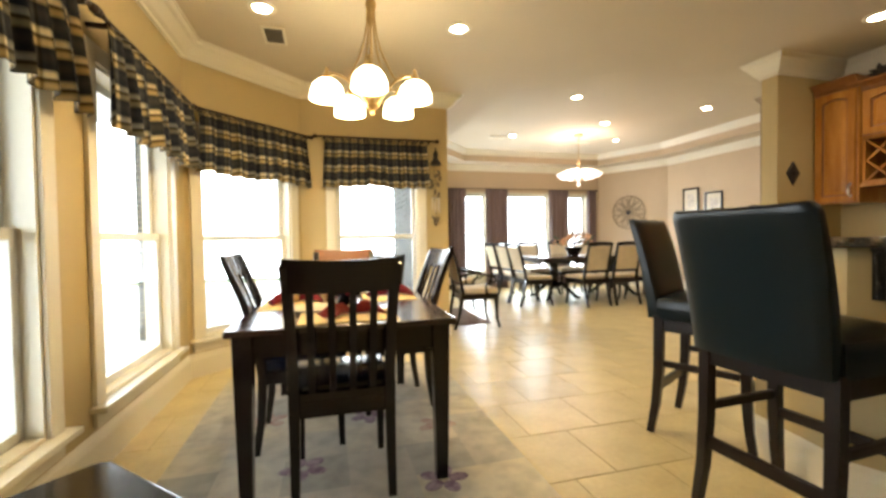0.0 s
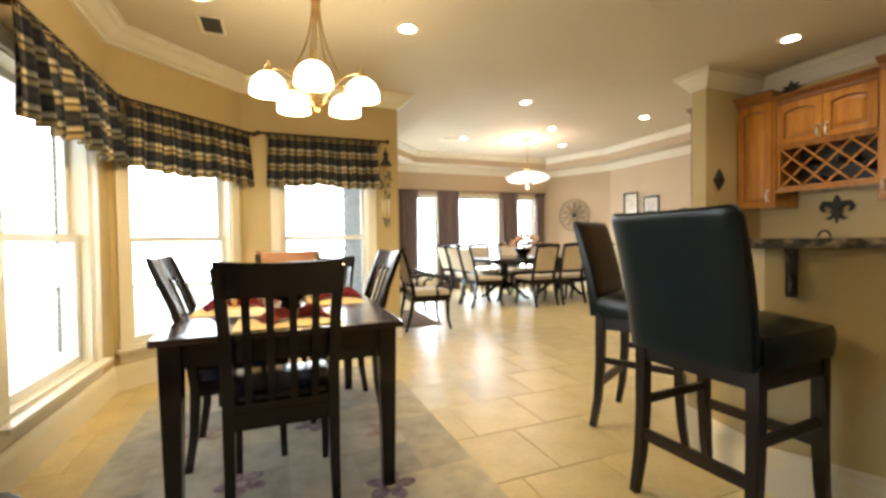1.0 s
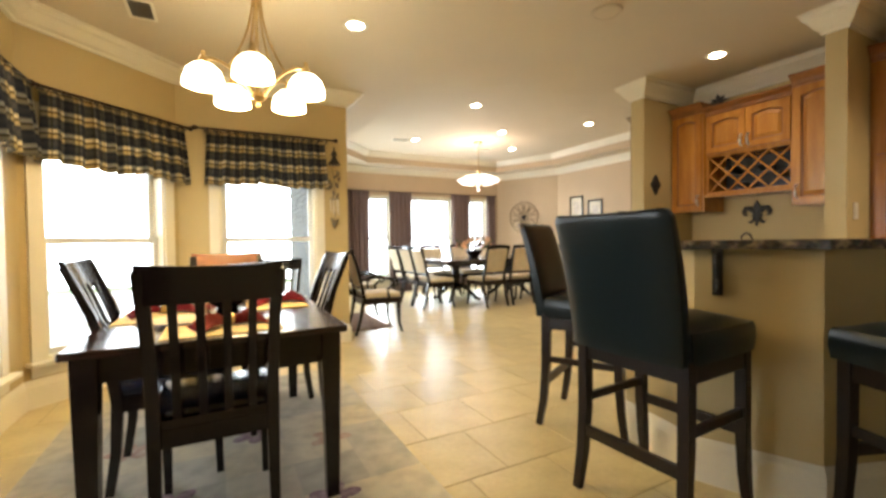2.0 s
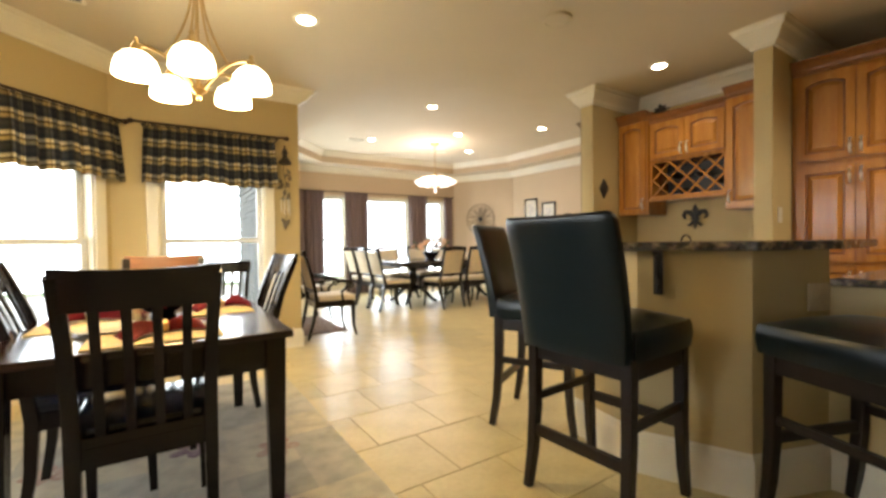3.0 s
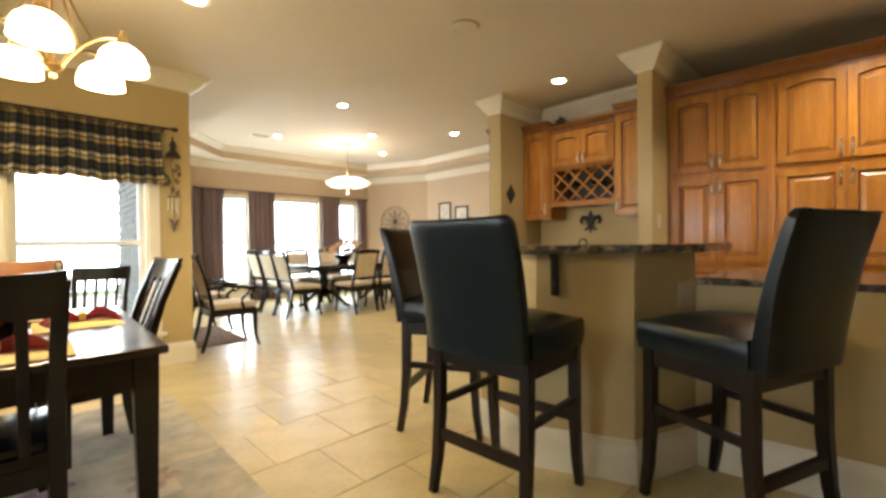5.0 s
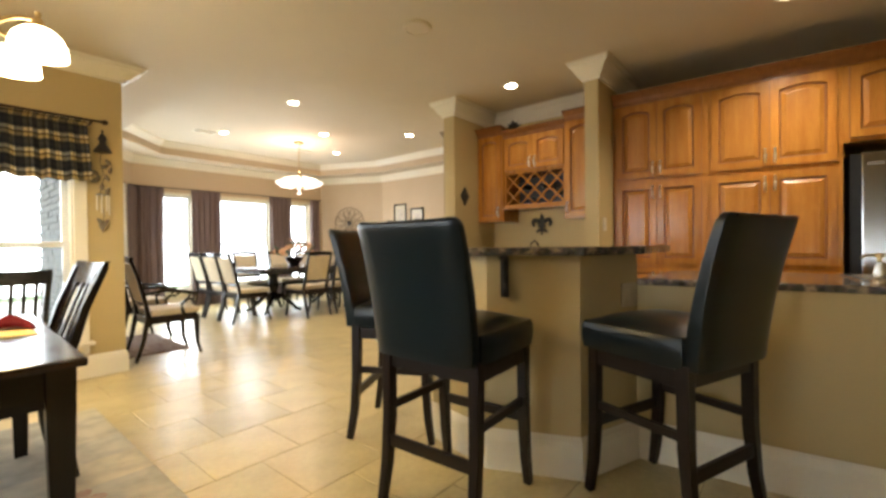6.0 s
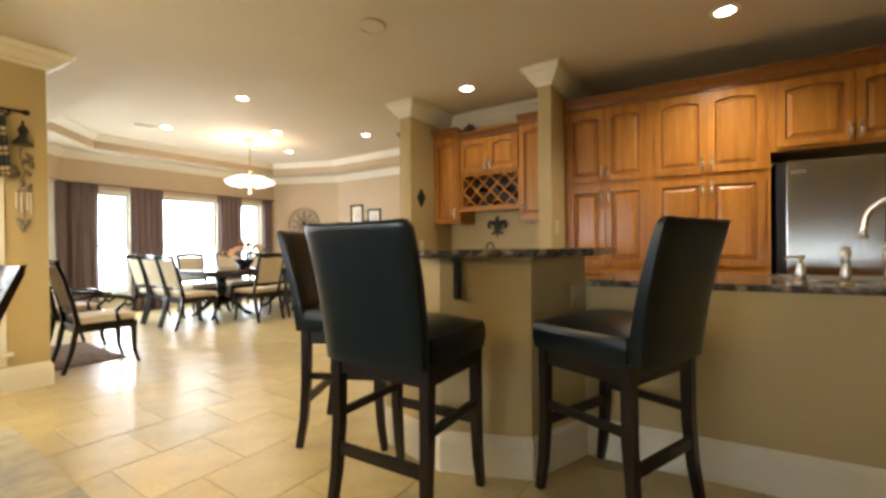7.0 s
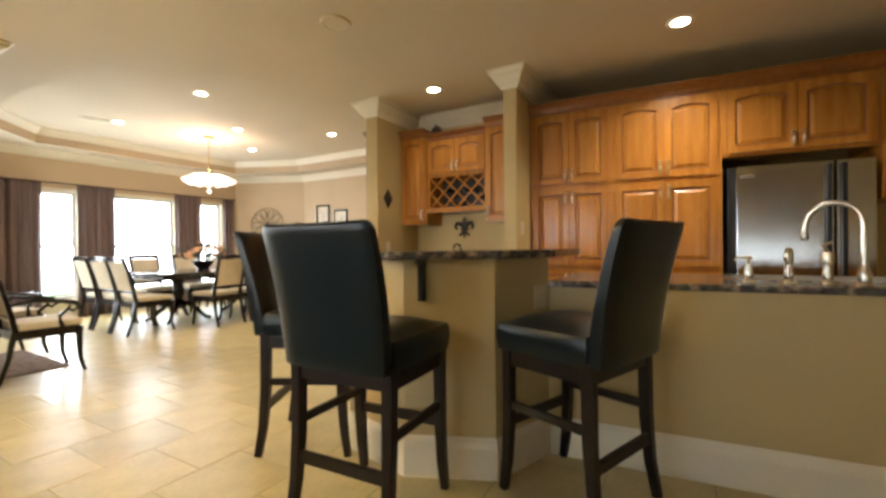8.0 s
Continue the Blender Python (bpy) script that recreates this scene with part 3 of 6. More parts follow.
def valance(a, b, z, drop, off, seed, fold=0.046, label="navy and gold plaid valance gathered on a rod"):
    """Gathered cloth hanging from the rod: folds grow towards the hem, hem a little uneven."""
    m, L = frame_of(a, b)
    rnd = random.Random(seed)
    root = bmesh.new()
    uvl = root.loops.layers.uv.new("cloth")
    nu, nv = int(L / 0.011), 14
    ph = [rnd.uniform(0, 6.28) for _ in range(6)]
    grid, run = [], []
    for i in range(nu + 1):
        u = L * i / nu
        f = math.sin(u * 46 + ph[0] + 0.9 * math.sin(u * 7 + ph[1])) + 0.5 * math.sin(u * 83 + ph[2]) + 0.6 * math.sin(u * 19 + ph[3])
        g = math.sin(u * 9 + ph[4])
        col = []
        for j in range(nv + 1):
            v = j / nv
            amp = fold * (0.28 + 0.72 * v)
            dz = drop * v + 0.012 * v * g + 0.004 * v * f
            head = 0.0
            y = -off - 0.012 - 0.030 * math.sin(v * 1.5) + amp * 0.55 * f
            col.append(root.verts.new((u + (u / L - 0.5) * 0.06 * (v - 0.6) + 0.006 * f * v, y, z + 0.012 + head - dz)))
        grid.append(col)
        run.append(u * 1.35 + 0.012 * f)
    for i in range(nu):
        for j in range(nv):
            face = root.faces.new((grid[i][j], grid[i + 1][j], grid[i + 1][j + 1], grid[i][j + 1]))
            for lp, (ii, jj) in zip(face.loops, ((i, j), (i + 1, j), (i + 1, j + 1), (i, j + 1))):
                lp[uvl].uv = (run[ii], drop * (1 - jj / nv) + 0.065)
    top = thing("valance", m, label, "valance", "plaid valances")
    cloth = part("cloth", root, PLAID, top, smooth=True)
    cloth.modifiers.new("cloth", "SOLIDIFY").thickness = 0.003
    bm = bmesh.new()
    uvl = bm.loops.layers.uv.new("cloth")
    rows = []
    for i in range(nu + 1):
        u = L * i / nu
        f = math.sin(u * 46 + ph[0] + 0.9 * math.sin(u * 7 + ph[1])) + 0.5 * math.sin(u * 83 + ph[2])
        rows.append([bm.verts.new((u, -off - 0.014 + 0.006 * f, z + 0.012)), bm.verts.new((u + 0.003 * f, -off - 0.012 + 0.014 * f, z + 0.034 + 0.004 * f))])
    for i in range(nu):
        face = bm.faces.new((rows[i][0], rows[i + 1][0], rows[i + 1][1], rows[i][1]))
        for lp, (ii, v) in zip(face.loops, ((i, 0), (i + 1, 0), (i + 1, 0.03), (i, 0.03))):
            lp[uvl].uv = (run[ii], drop + v + 0.065)
    part("heading", bm, PLAID, top, smooth=True).modifiers.new("cloth", "SOLIDIFY").thickness = 0.003
    return top


VZ = 2.215
rod((WALL_X, 0.85), (WALL_X, 2.30), VZ)
valance((WALL_X, 0.87), (WALL_X, 2.20), VZ - 0.05, 0.488, 0.095, 1)
rod((WALL_X, 2.41), (WALL_X, 3.80), VZ)
valance((WALL_X, 2.42), (WALL_X, 3.83), VZ - 0.05, 0.488, 0.095, 2)
rod((-1.06, 3.93), (-0.245, 4.745), VZ)
valance((-1.075, 3.915), (-0.26, 4.73), VZ - 0.05, 0.488, 0.095, 3)
rod((-0.07, 4.72), (1.165, 4.72), VZ)
valance((-0.035, 4.72), (1.10, 4.72), VZ - 0.05, 0.488, 0.095, 4)


def wind_chime():
    """Hanging ornament: small pagoda, copper leaves on a wire, pale chime tubes, a leaf drop."""
    root = thing("wall_ornament", pose(1.19, 4.715, 0), "hanging aged copper wall ornament with leaves and pale chimes", "ornament")
    bm = bmesh.new()
    lathe(bm, [(0.001, 2.155), (0.010, 2.14), (0.006, 2.12), (0.022, 2.10), (0.034, 2.065), (0.024, 2.06), (0.024, 2.03), (0.044, 2.00), (0.062, 1.972), (0.066, 1.958), (0.001, 1.955)], 12, pose(0, -0.068, 0))
    part("pagoda", bm, IRON, root, smooth=True)
    bm = bmesh.new()
    tube(bm, [(0, -0.02, 1.30), (0.014, -0.02, 1.42), (-0.014, -0.02, 1.6), (0.018, -0.02, 1.75), (-0.01, -0.02, 1.88), (0, -0.02, 1.96)], 0.003, 6)
    part("wire", bm, IRON, root)
    rnd = random.Random(17)
    for x, z, turn in ((0.045, 1.88, -40), (0.02, 1.84, 60), (0.055, 1.81, 10), (-0.045, 1.78, 140), (-0.03, 1.73, 200), (-0.06, 1.71, 100), (0.035, 1.74, -20), (0.0, 1.66, 180), (0.04, 1.63, 20), (-0.02, 1.36, 150), (0.025, 1.35, 30), (0.0, 1.32, 90), (0.0, 1.30, 180)):
        bm = bmesh.new()
        m = pose(x, -0.03 - rnd.uniform(0, 0.015), z) @ Matrix.Rotation(radians(turn), 4, "Y")
        rim = [(0, 0.0, -0.035), (0.014, 0.004, -0.018), (0.019, 0.004, 0.0), (0.012, 0.004, 0.02), (0, 0.0, 0.04), (-0.012, 0.004, 0.02), (-0.019, 0.004, 0.0), (-0.014, 0.004, -0.018)]
        front, back = bm.verts.new(m @ Vector((0, -0.007, 0))), bm.verts.new(m @ Vector((0, 0.009, 0)))
        vs = [bm.verts.new(m @ Vector(p)) for p in rim]
        for i in range(8):
            bm.faces.new((vs[i], vs[(i + 1) % 8], front))
            bm.faces.new((vs[(i + 1) % 8], vs[i], back))
        part("leaf", bm, VERDIGRIS, root)
    bm = bmesh.new()
    lathe(bm, [(0.001, 1.60), (0.05, 1.597), (0.052, 1.588), (0.001, 1.586)], 14, pose(0.003, -0.054, 0))
    part("disc", bm, VERDIGRIS, root, smooth=True)
    for x, y, drop in ((-0.04, -0.055, 0.13), (-0.015, -0.085, 0.16), (0.02, -0.085, 0.14), (0.045, -0.055, 0.17)):
        bm = bmesh.new()
        tube(bm, [(x, y, 1.585 - drop), (x, y, 1.585)], 0.007, 8)
        part("chime", bm, CERAMIC, root, smooth=True)


wind_chime()


def downlight(x, y, z, power=22.0, warm=(1.0, 0.88, 0.70), cone=115):
    root = thing("downlight", pose(x, y, z), "lit recessed ceiling downlight with white trim ring", "downlight", "ceiling downlights")
    bm = bmesh.new()
    lathe(bm, [(0.062, -0.001), (0.062, -0.008), (0.078, -0.012), (0.095, -0.006), (0.096, -0.001)], 24)
    part("trim_ring", bm, TRIM, root, smooth=True)
    bm = bmesh.new()
    lathe(bm, [(0.001, -0.006), (0.055, -0.006), (0.0615, -0.002)], 20)
    part("lens", bm, BULB, root)
    lamp = new("downlight_beam", bpy.data.lights.new("downlight_beam", "SPOT"))
    lamp.data.energy, lamp.data.color, lamp.data.spot_size, lamp.data.spot_blend, lamp.data.shadow_soft_size = power, warm, radians(cone), 0.8, 0.05
    lamp.location = (x, y, z - 0.03)
    return root


for x, y, p in ((1.01, 3.16, 16), (-0.41, 3.20, 12), (4.04, 2.24, 11)):
    downlight(x, y, H, p)
downlight(3.84, 0.02, H, 66, cone=138)
for x, y in ((3.25, 5.01), (5.42, 5.02), (3.29, 7.15), (5.43, 7.07), (4.44, 6.05)):
    downlight(x, y, HT, 22.0, (1.0, 0.86, 0.73))


def ceiling_speaker():
    bm = bmesh.new()
    lathe(bm, [(0.001, -0.012), (0.085, -0.012), (0.088, -0.016), (0.105, -0.012), (0.11, -0.001)], 28)
    solo("ceiling_speaker", bm, CEIL, "round beige ceiling speaker grille", "speaker", smooth=True, m=pose(2.565, 2.18, H))


def ceiling_vent(x, y, z, rz, w=0.30, d=0.15, label="white metal ceiling air vent with dark slats", back=BLACKPLASTIC, blade=GREYPAINT):
    root = thing("ceiling_vent", pose(x, y, z, 0, 0, rz), label, "vent")
    bm = bmesh.new()
    for q in ((-w / 2, w / 2, -d / 2, -d / 2 + 0.02), (-w / 2, w / 2, d / 2 - 0.02, d / 2), (-w / 2, -w / 2 + 0.02, -d / 2 + 0.02, d / 2 - 0.02), (w / 2 - 0.02, w / 2, -d / 2 + 0.02, d / 2 - 0.02)):
        box(bm, *q, -0.012, -0.001)
    part("vent_frame", bm, TRIM, root)
    bm = bmesh.new()
    box(bm, -w / 2 + 0.02, w / 2 - 0.02, -d / 2 + 0.02, d / 2 - 0.02, -0.004, -0.002)
    part("backing", bm, back, root)
    for k in range(7):
        y0 = -d / 2 + 0.026 + k * (d - 0.05) / 7
        bm = bmesh.new()
        box(bm, -w / 2 + 0.02, w / 2 - 0.02, y0, y0 + 0.006, -0.011, -0.005)
        part("slat", bm, blade, root)


ceiling_speaker()
ceiling_vent(-0.374, 3.60, H, 90, 0.28, 0.17)
for x, y in ((3.05, 7.30), (4.89, 7.37)):
    ceiling_vent(x, y, HT, 0, label="cream metal ceiling air vent with pale slats", back=GREYPAINT, blade=TRIM)


def bay_chandelier():
    cx, cy = 0.295, 2.77
    root = thing("chandelier", pose(cx, cy, 0), "brass five-arm chandelier with lit frosted glass bowl shades", "chandelier")
    bm = bmesh.new()
    lathe(bm, [(0.075, H - 0.001), (0.07, H - 0.02), (0.03, H - 0.035), (0.01, H - 0.05), (0.01, 2.66), (0.032, 2.65), (0.036, 2.62), (0.018, 2.59), (0.022, 2.56), (0.03, 2.53), (0.012, 2.5)], 20)
    part("canopy", bm, BRASS, root, smooth=True)
    bm = bmesh.new()
    tube(bm, [(0, 0, 2.52), (0, 0, 1.99)], 0.008, 10)
    lathe(bm, [(0.002, 1.925), (0.012, 1.932), (0.014, 1.945), (0.006, 1.955), (0.018, 1.965), (0.045, 1.985), (0.03, 2.01), (0.012, 2.03)], 16)
    part("hub", bm, BRASS, root, smooth=True)
    for k in range(5):
        a = radians(-99 + 72 * k)
        c, s = math.cos(a), math.sin(a)
        R = 0.285
        bm = bmesh.new()
        pts = []
        for i in range(13):
            t = i / 12
            r = 0.03 + (R - 0.03) * t
            z = 1.99 + 0.165 * math.sin(min(1, t * 1.08) * math.pi * 0.56) ** 0.9
            pts.append((r * c, r * s, z))
        bar(bm, pts, 0.018, 0.014)
        pts = []
        for i in range(11):
            t = i / 10
            r = 0.022 + 0.14 * t ** 2.1
            z = 2.60 - (2.60 - 2.13) * t
            pts.append((r * c, r * s, z))
        tube(bm, pts, 0.006, 8)
        arm = part("arm", bm, BRASS, root)
        bm = bmesh.new()
        lathe(bm, [(0.008, 2.235), (0.014, 2.225), (0.01, 2.21), (0.022, 2.195), (0.028, 2.165), (0.02, 2.16)], 12, pose(R * c, R * s, -0.045))
        part("socket", bm, BRASS, arm, smooth=True)
        bm = bmesh.new()
        lathe(bm, [(0.018, 2.162), (0.055, 2.152), (0.086, 2.122), (0.101, 2.08), (0.105, 2.038), (0.100, 2.038), (0.096, 2.078), (0.081, 2.115), (0.052, 2.143), (0.016, 2.152)], 22, pose(R * c, R * s, -0.045))
        part("shade", bm, SHADE, arm, "lit frosted white glass bowl shade", smooth=True)
        lamp = new("chandelier_bulb", bpy.data.lights.new("chandelier_bulb", "POINT"))
        lamp.data.energy, lamp.data.color, lamp.data.shadow_soft_size = 5.4, (1.0, 0.72, 0.33), 0.05
        lamp.location = (cx + R * c, cy + R * s, 1.965)


bay_chandelier()


def slat_chair(m, label="dark espresso slat-back dining chair with black seat", crest=None):
    """Seat faces +y; origin on the floor under the seat's middle."""
    root = thing("dining_chair", m, label, "chair", "chairs round the breakfast table")
    W, D = 0.44, 0.42
    for sx in (-1, 1):
        x = sx * (W / 2 - 0.02)
        bm = bmesh.new()
        bar(bm, [(x, D / 2 - 0.02, 0.0), (x, D / 2 - 0.025, 0.2), (x, D / 2 - 0.025, 0.44)], [0.03, 0.036, 0.042], [0.03, 0.036, 0.042], (0, 1, 0))
        part("leg", bm, ESPRESSO, root, bevel=0.003)
        bm = bmesh.new()
        bar(bm, [(x, -D / 2 - 0.035, 0.0), (x, -D / 2 - 0.005, 0.2), (x, -D / 2 + 0.005, 0.42), (x, -D / 2 - 0.02, 0.6), (x * 1.02, -D / 2 - 0.08, 0.82), (x * 1.06, -D / 2 - 0.165, 1.03)], [0.034, 0.04, 0.046, 0.044, 0.042, 0.042], [0.034, 0.04, 0.046, 0.04, 0.034, 0.028], (0, 1, 0))
        part("back_post", bm, ESPRESSO, root, bevel=0.003)
    bm = bmesh.new()
    n = 10
    rows = []
    for z, yb in ((0.915, -D / 2 - 0.108), (0.98, -D / 2 - 0.132), (1.045, -D / 2 - 0.160)):
        rows.append([(-W / 2 - 0.004 + (W + 0.008) * i / n, yb - 0.028 * math.sin(math.pi * i / n), z + (0.010 * (abs(2 * i / n - 1)) ** 2 if z > 1.03 else 0)) for i in range(n + 1)])
    fr = [[bm.verts.new(p) for p in r] for r in rows]
    bk = [[bm.verts.new((p[0], p[1] - 0.024, p[2])) for p in r] for r in rows]
    for A, flip in ((fr, 0), (bk, 1)):
        for r0, r1 in zip(A, A[1:]):
            for i in range(n):
                bm.faces.new((r0[i], r0[i + 1], r1[i + 1], r1[i]))
    for A, B in ((fr[0], bk[0]), (fr[-1], bk[-1])):
        for i in range(n):
            bm.faces.new((A[i], A[i + 1], B[i + 1], B[i]))
    for i in (0, n):
        for k in range(2):
            bm.faces.new((fr[k][i], fr[k + 1][i], bk[k + 1][i], bk[k][i]))
    part("crest_rail", bm, crest or ESPRESSO, root, smooth=True)
    bm = bmesh.new()
    box(bm, -W / 2 + 0.04, W / 2 - 0.04, -D / 2 - 0.012, -D / 2 + 0.010, 0.446, 0.482)
    part("lower_rail", bm, ESPRESSO, root, bevel=0.003)
    for k in range(4):
        x = -0.126 + 0.084 * k
        b = 0.024 * math.cos(x / 0.22 * math.pi / 2)
        bm = bmesh.new()
        bar(bm, [(x, -D / 2 - 0.004, 0.478), (x, -D / 2 - 0.03 - b * 0.4, 0.65), (x, -D / 2 - 0.078 - b * 0.8, 0.82), (x, -D / 2 - 0.118 - b, 0.94)], 0.029, 0.012, (0, 1, 0))
        part("slat", bm, ESPRESSO, root)
    bm = bmesh.new()
    for q in ((-W / 2 + 0.03, W / 2 - 0.03, D / 2 - 0.04, D / 2 - 0.018), (-W / 2 + 0.03, W / 2 - 0.03, -D / 2 - 0.008, -D / 2 + 0.014), (-W / 2 + 0.01, -W / 2 + 0.032, -D / 2 + 0.02, D / 2 - 0.04), (W / 2 - 0.032, W / 2 - 0.01, -D / 2 + 0.02, D / 2 - 0.04)):
        box(bm, *q, 0.375, 0.445)
    part("seat_frame", bm, ESPRESSO, root, bevel=0.003)
    bm = bmesh.new()
    vs, fs = box(bm, -W / 2 + 0.005, W / 2 - 0.005, -D / 2 + 0.012, D / 2 + 0.012, 0.446, 0.508)
    part("seat", bm, SEATLEATHER, root, "glossy black vinyl seat pad", smooth=True, bevel=0.016)
    return root


TX, TY = 0.085, 2.565
chair = slat_chair(pose(0.05, 2.06, 0, 0, 0, 0))
copy_thing(chair, pose(0.40, 2.90, 0, 0, 0, 94))
copy_thing(chair, pose(-0.135, 2.55, 0, 0, 0, -90))
slat_chair(pose(0.12, 3.05, 0, 0, 0, 180), "espresso slat-back dining chair, warm reflection coloured into its glossy crest rail", REFLECT_WOOD)
patio = slat_chair(pose(0.70, 5.75, -0.12, 0, 0, 4), "dark slat-back chair on the patio outside the window")
patio["group"] = "patio chairs"


def breakfast_table():
    root = thing("dining_table", pose(TX, TY, 0, 0, 0, -1.2), "dark cherry rectangular dining table with square tapered legs", "table")
    W, L = 0.97, 1.46
    bm = bmesh.new()
    box(bm, -W / 2, W / 2, -L / 2, L / 2, 0.732, 0.762)
    part("tabletop", bm, TABLEWOOD, root, bevel=0.008)
    for sx in (-1, 1):
        for sy in (-1, 1):
            x, y = sx * (W / 2 - 0.065), sy * (L / 2 - 0.065)
            bm = bmesh.new()
            bar(bm, [(x, y, 0), (x, y, 0.6), (x, y, 0.731)], [0.052, 0.075, 0.078], [0.052, 0.075, 0.078], (0, 1, 0))
            part("leg", bm, ESPRESSO, root, bevel=0.003)
    for q in ((-W / 2 + 0.1, W / 2 - 0.1, -L / 2 + 0.045, -L / 2 + 0.067), (-W / 2 + 0.1, W / 2 - 0.1, L / 2 - 0.067, L / 2 - 0.045), (-W / 2 + 0.045, -W / 2 + 0.067, -L / 2 + 0.1, L / 2 - 0.1), (W / 2 - 0.067, W / 2 - 0.045, -L / 2 + 0.1, L / 2 - 0.1)):
        bm = bmesh.new()
        box(bm, *q, 0.635, 0.731)
        part("apron", bm, ESPRESSO, root)


breakfast_table()
TOP = 0.762


def placemat(x, y, rz):
    bm = bmesh.new()
    box(bm, -0.22, 0.22, -0.155, 0.155, 0, 0.005)
    return solo("placemat", bm, MAT_STRAW, "straw-coloured woven placemat on the dining table", "placemat", "placemats", m=pose(x, y, TOP + 0.0005, 0, 0, rz), bevel=0.002)


def napkin(x, y, rz, material, seed, z=TOP + 0.006, label="crimson cloth napkin gathered in a loose fan"):
    """Gathered cloth: two fans of folds from a pinched middle."""
    rnd = random.Random(seed)
    root = thing("napkin", pose(x, y, z, 0, 0, rz), label, "napkin", "table napkins")
    for s in (-1, 1):
        bm = bmesh.new()
        n, k = 15, 8
        g = []
        for i in range(k + 1):
            t = i / k
            row = []
            for j in range(n + 1):
                w = (j / n - 0.5) * (0.035 + 0.17 * t)
                zz = 0.024 + 0.034 * math.sin(t * 2.6) + (0.006 + 0.012 * t) * math.sin(j * 1.5 + seed + s) + 0.006 * math.sin(j * 0.7 + 5 * t + seed) + rnd.uniform(-0.002, 0.002)
                row.append(bm.verts.new((s * (0.012 + 0.14 * t - 0.03 * abs(j / n - 0.5) * t), w, max(0.003, zz * (1 - 0.85 * t ** 3) * (1 - 0.7 * abs(2 * j / n - 1) ** 3)))))
            g.append(row)
        for a, b in zip(g, g[1:]):
            for j in range(n):
                bm.faces.new((a[j], a[j + 1], b[j + 1], b[j]))
        ob = part("fold", bm, material, root, smooth=True)
        ob.modifiers.new("cloth", "SOLIDIFY").thickness = 0.004
    bm = bmesh.new()
    lathe(bm, [(0.020, -0.012), (0.025, -0.012), (0.025, 0.012), (0.020, 0.012)], 14, pose(0, 0, 0.026, 0, 90, 0))
    part("napkin_ring", bm, BRASS, root, smooth=True)


def plate(x, y, z=TOP + 0.006):
    bm = bmesh.new()
    lathe(bm, [(0.001, 0.004), (0.07, 0.004), (0.085, 0.008), (0.128, 0.020), (0.130, 0.016), (0.086, 0.001), (0.001, 0.0)], 30)
    solo("plate", bm, CERAMIC, "cream ceramic plate on the dark dining table", "plate", "plates", smooth=True, m=pose(x, y, z))


placemat(TX, TY - 0.53, 0)
placemat(TX, TY + 0.54, 0)
placemat(TX + 0.27, TY + 0.12, 90)
placemat(TX - 0.29, TY - 0.02, 90)
napkin(TX + 0.02, TY - 0.50, 20, RUST, 3, label="rust and crimson napkin fanned on a placemat")
napkin(TX + 0.29, TY + 0.12, 5, NAPKIN, 5)
napkin(TX - 0.27, TY + 0.02, 10, NAPKIN, 8)
napkin(TX + 0.02, TY + 0.52, -15, NAPKIN, 11)


def centrepiece():
    rnd = random.Random(4)
    root = thing("centrepiece", pose(TX + 0.02, TY + 0.03, TOP), "autumn flower centrepiece in a low dark bowl", "centrepiece")
    bm = bmesh.new()
    lathe(bm, [(0.05, 0.001), (0.06, 0.006), (0.05, 0.018), (0.095, 0.045), (0.12, 0.065), (0.112, 0.066), (0.08, 0.045), (0.001, 0.03)], 22)
    part("bowl", bm, ESPRESSO, root, smooth=True)
    for k in range(26):
        a, r = rnd.uniform(0, 6.28), rnd.uniform(0.02, 0.14)
        m = pose(r * math.cos(a), r * math.sin(a), 0.065 + rnd.uniform(0, 0.05) * (1 - r / 0.2), rnd.uniform(-50, 50), rnd.uniform(-50, 50), rnd.uniform(0, 360))
        bm = bmesh.new()
        if k % 3:
            for i in range(6):
                b = 2 * math.pi * i / 6
                q = [(0.004 * math.cos(b), 0.004 * math.sin(b), 0), (0.02 * math.cos(b - 0.45), 0.02 * math.sin(b - 0.45), 0.010), (0.032 * math.cos(b), 0.032 * math.sin(b), 0.004), (0.02 * math.cos(b + 0.45), 0.02 * math.sin(b + 0.45), 0.010)]
                bm.faces.new([bm.verts.new(m @ Vector(p)) for p in q])
            part("flower", bm, (RUST, NAPKIN, PETAL)[k % 3 if k % 2 else 0], root)
        else:
            q = [(0, 0, 0), (0.016, 0.03, 0.012), (0.004, 0.075, -0.004), (-0.014, 0.032, 0.010)]
            bm.faces.new([bm.verts.new(m @ Vector(p)) for p in q])
            part("leaf", bm, LEAF, root)


centrepiece()
plate(TX - 0.16, TY - 0.30, TOP + 0.0008)
plate(TX + 0.12, TY + 0.33, TOP + 0.0008)


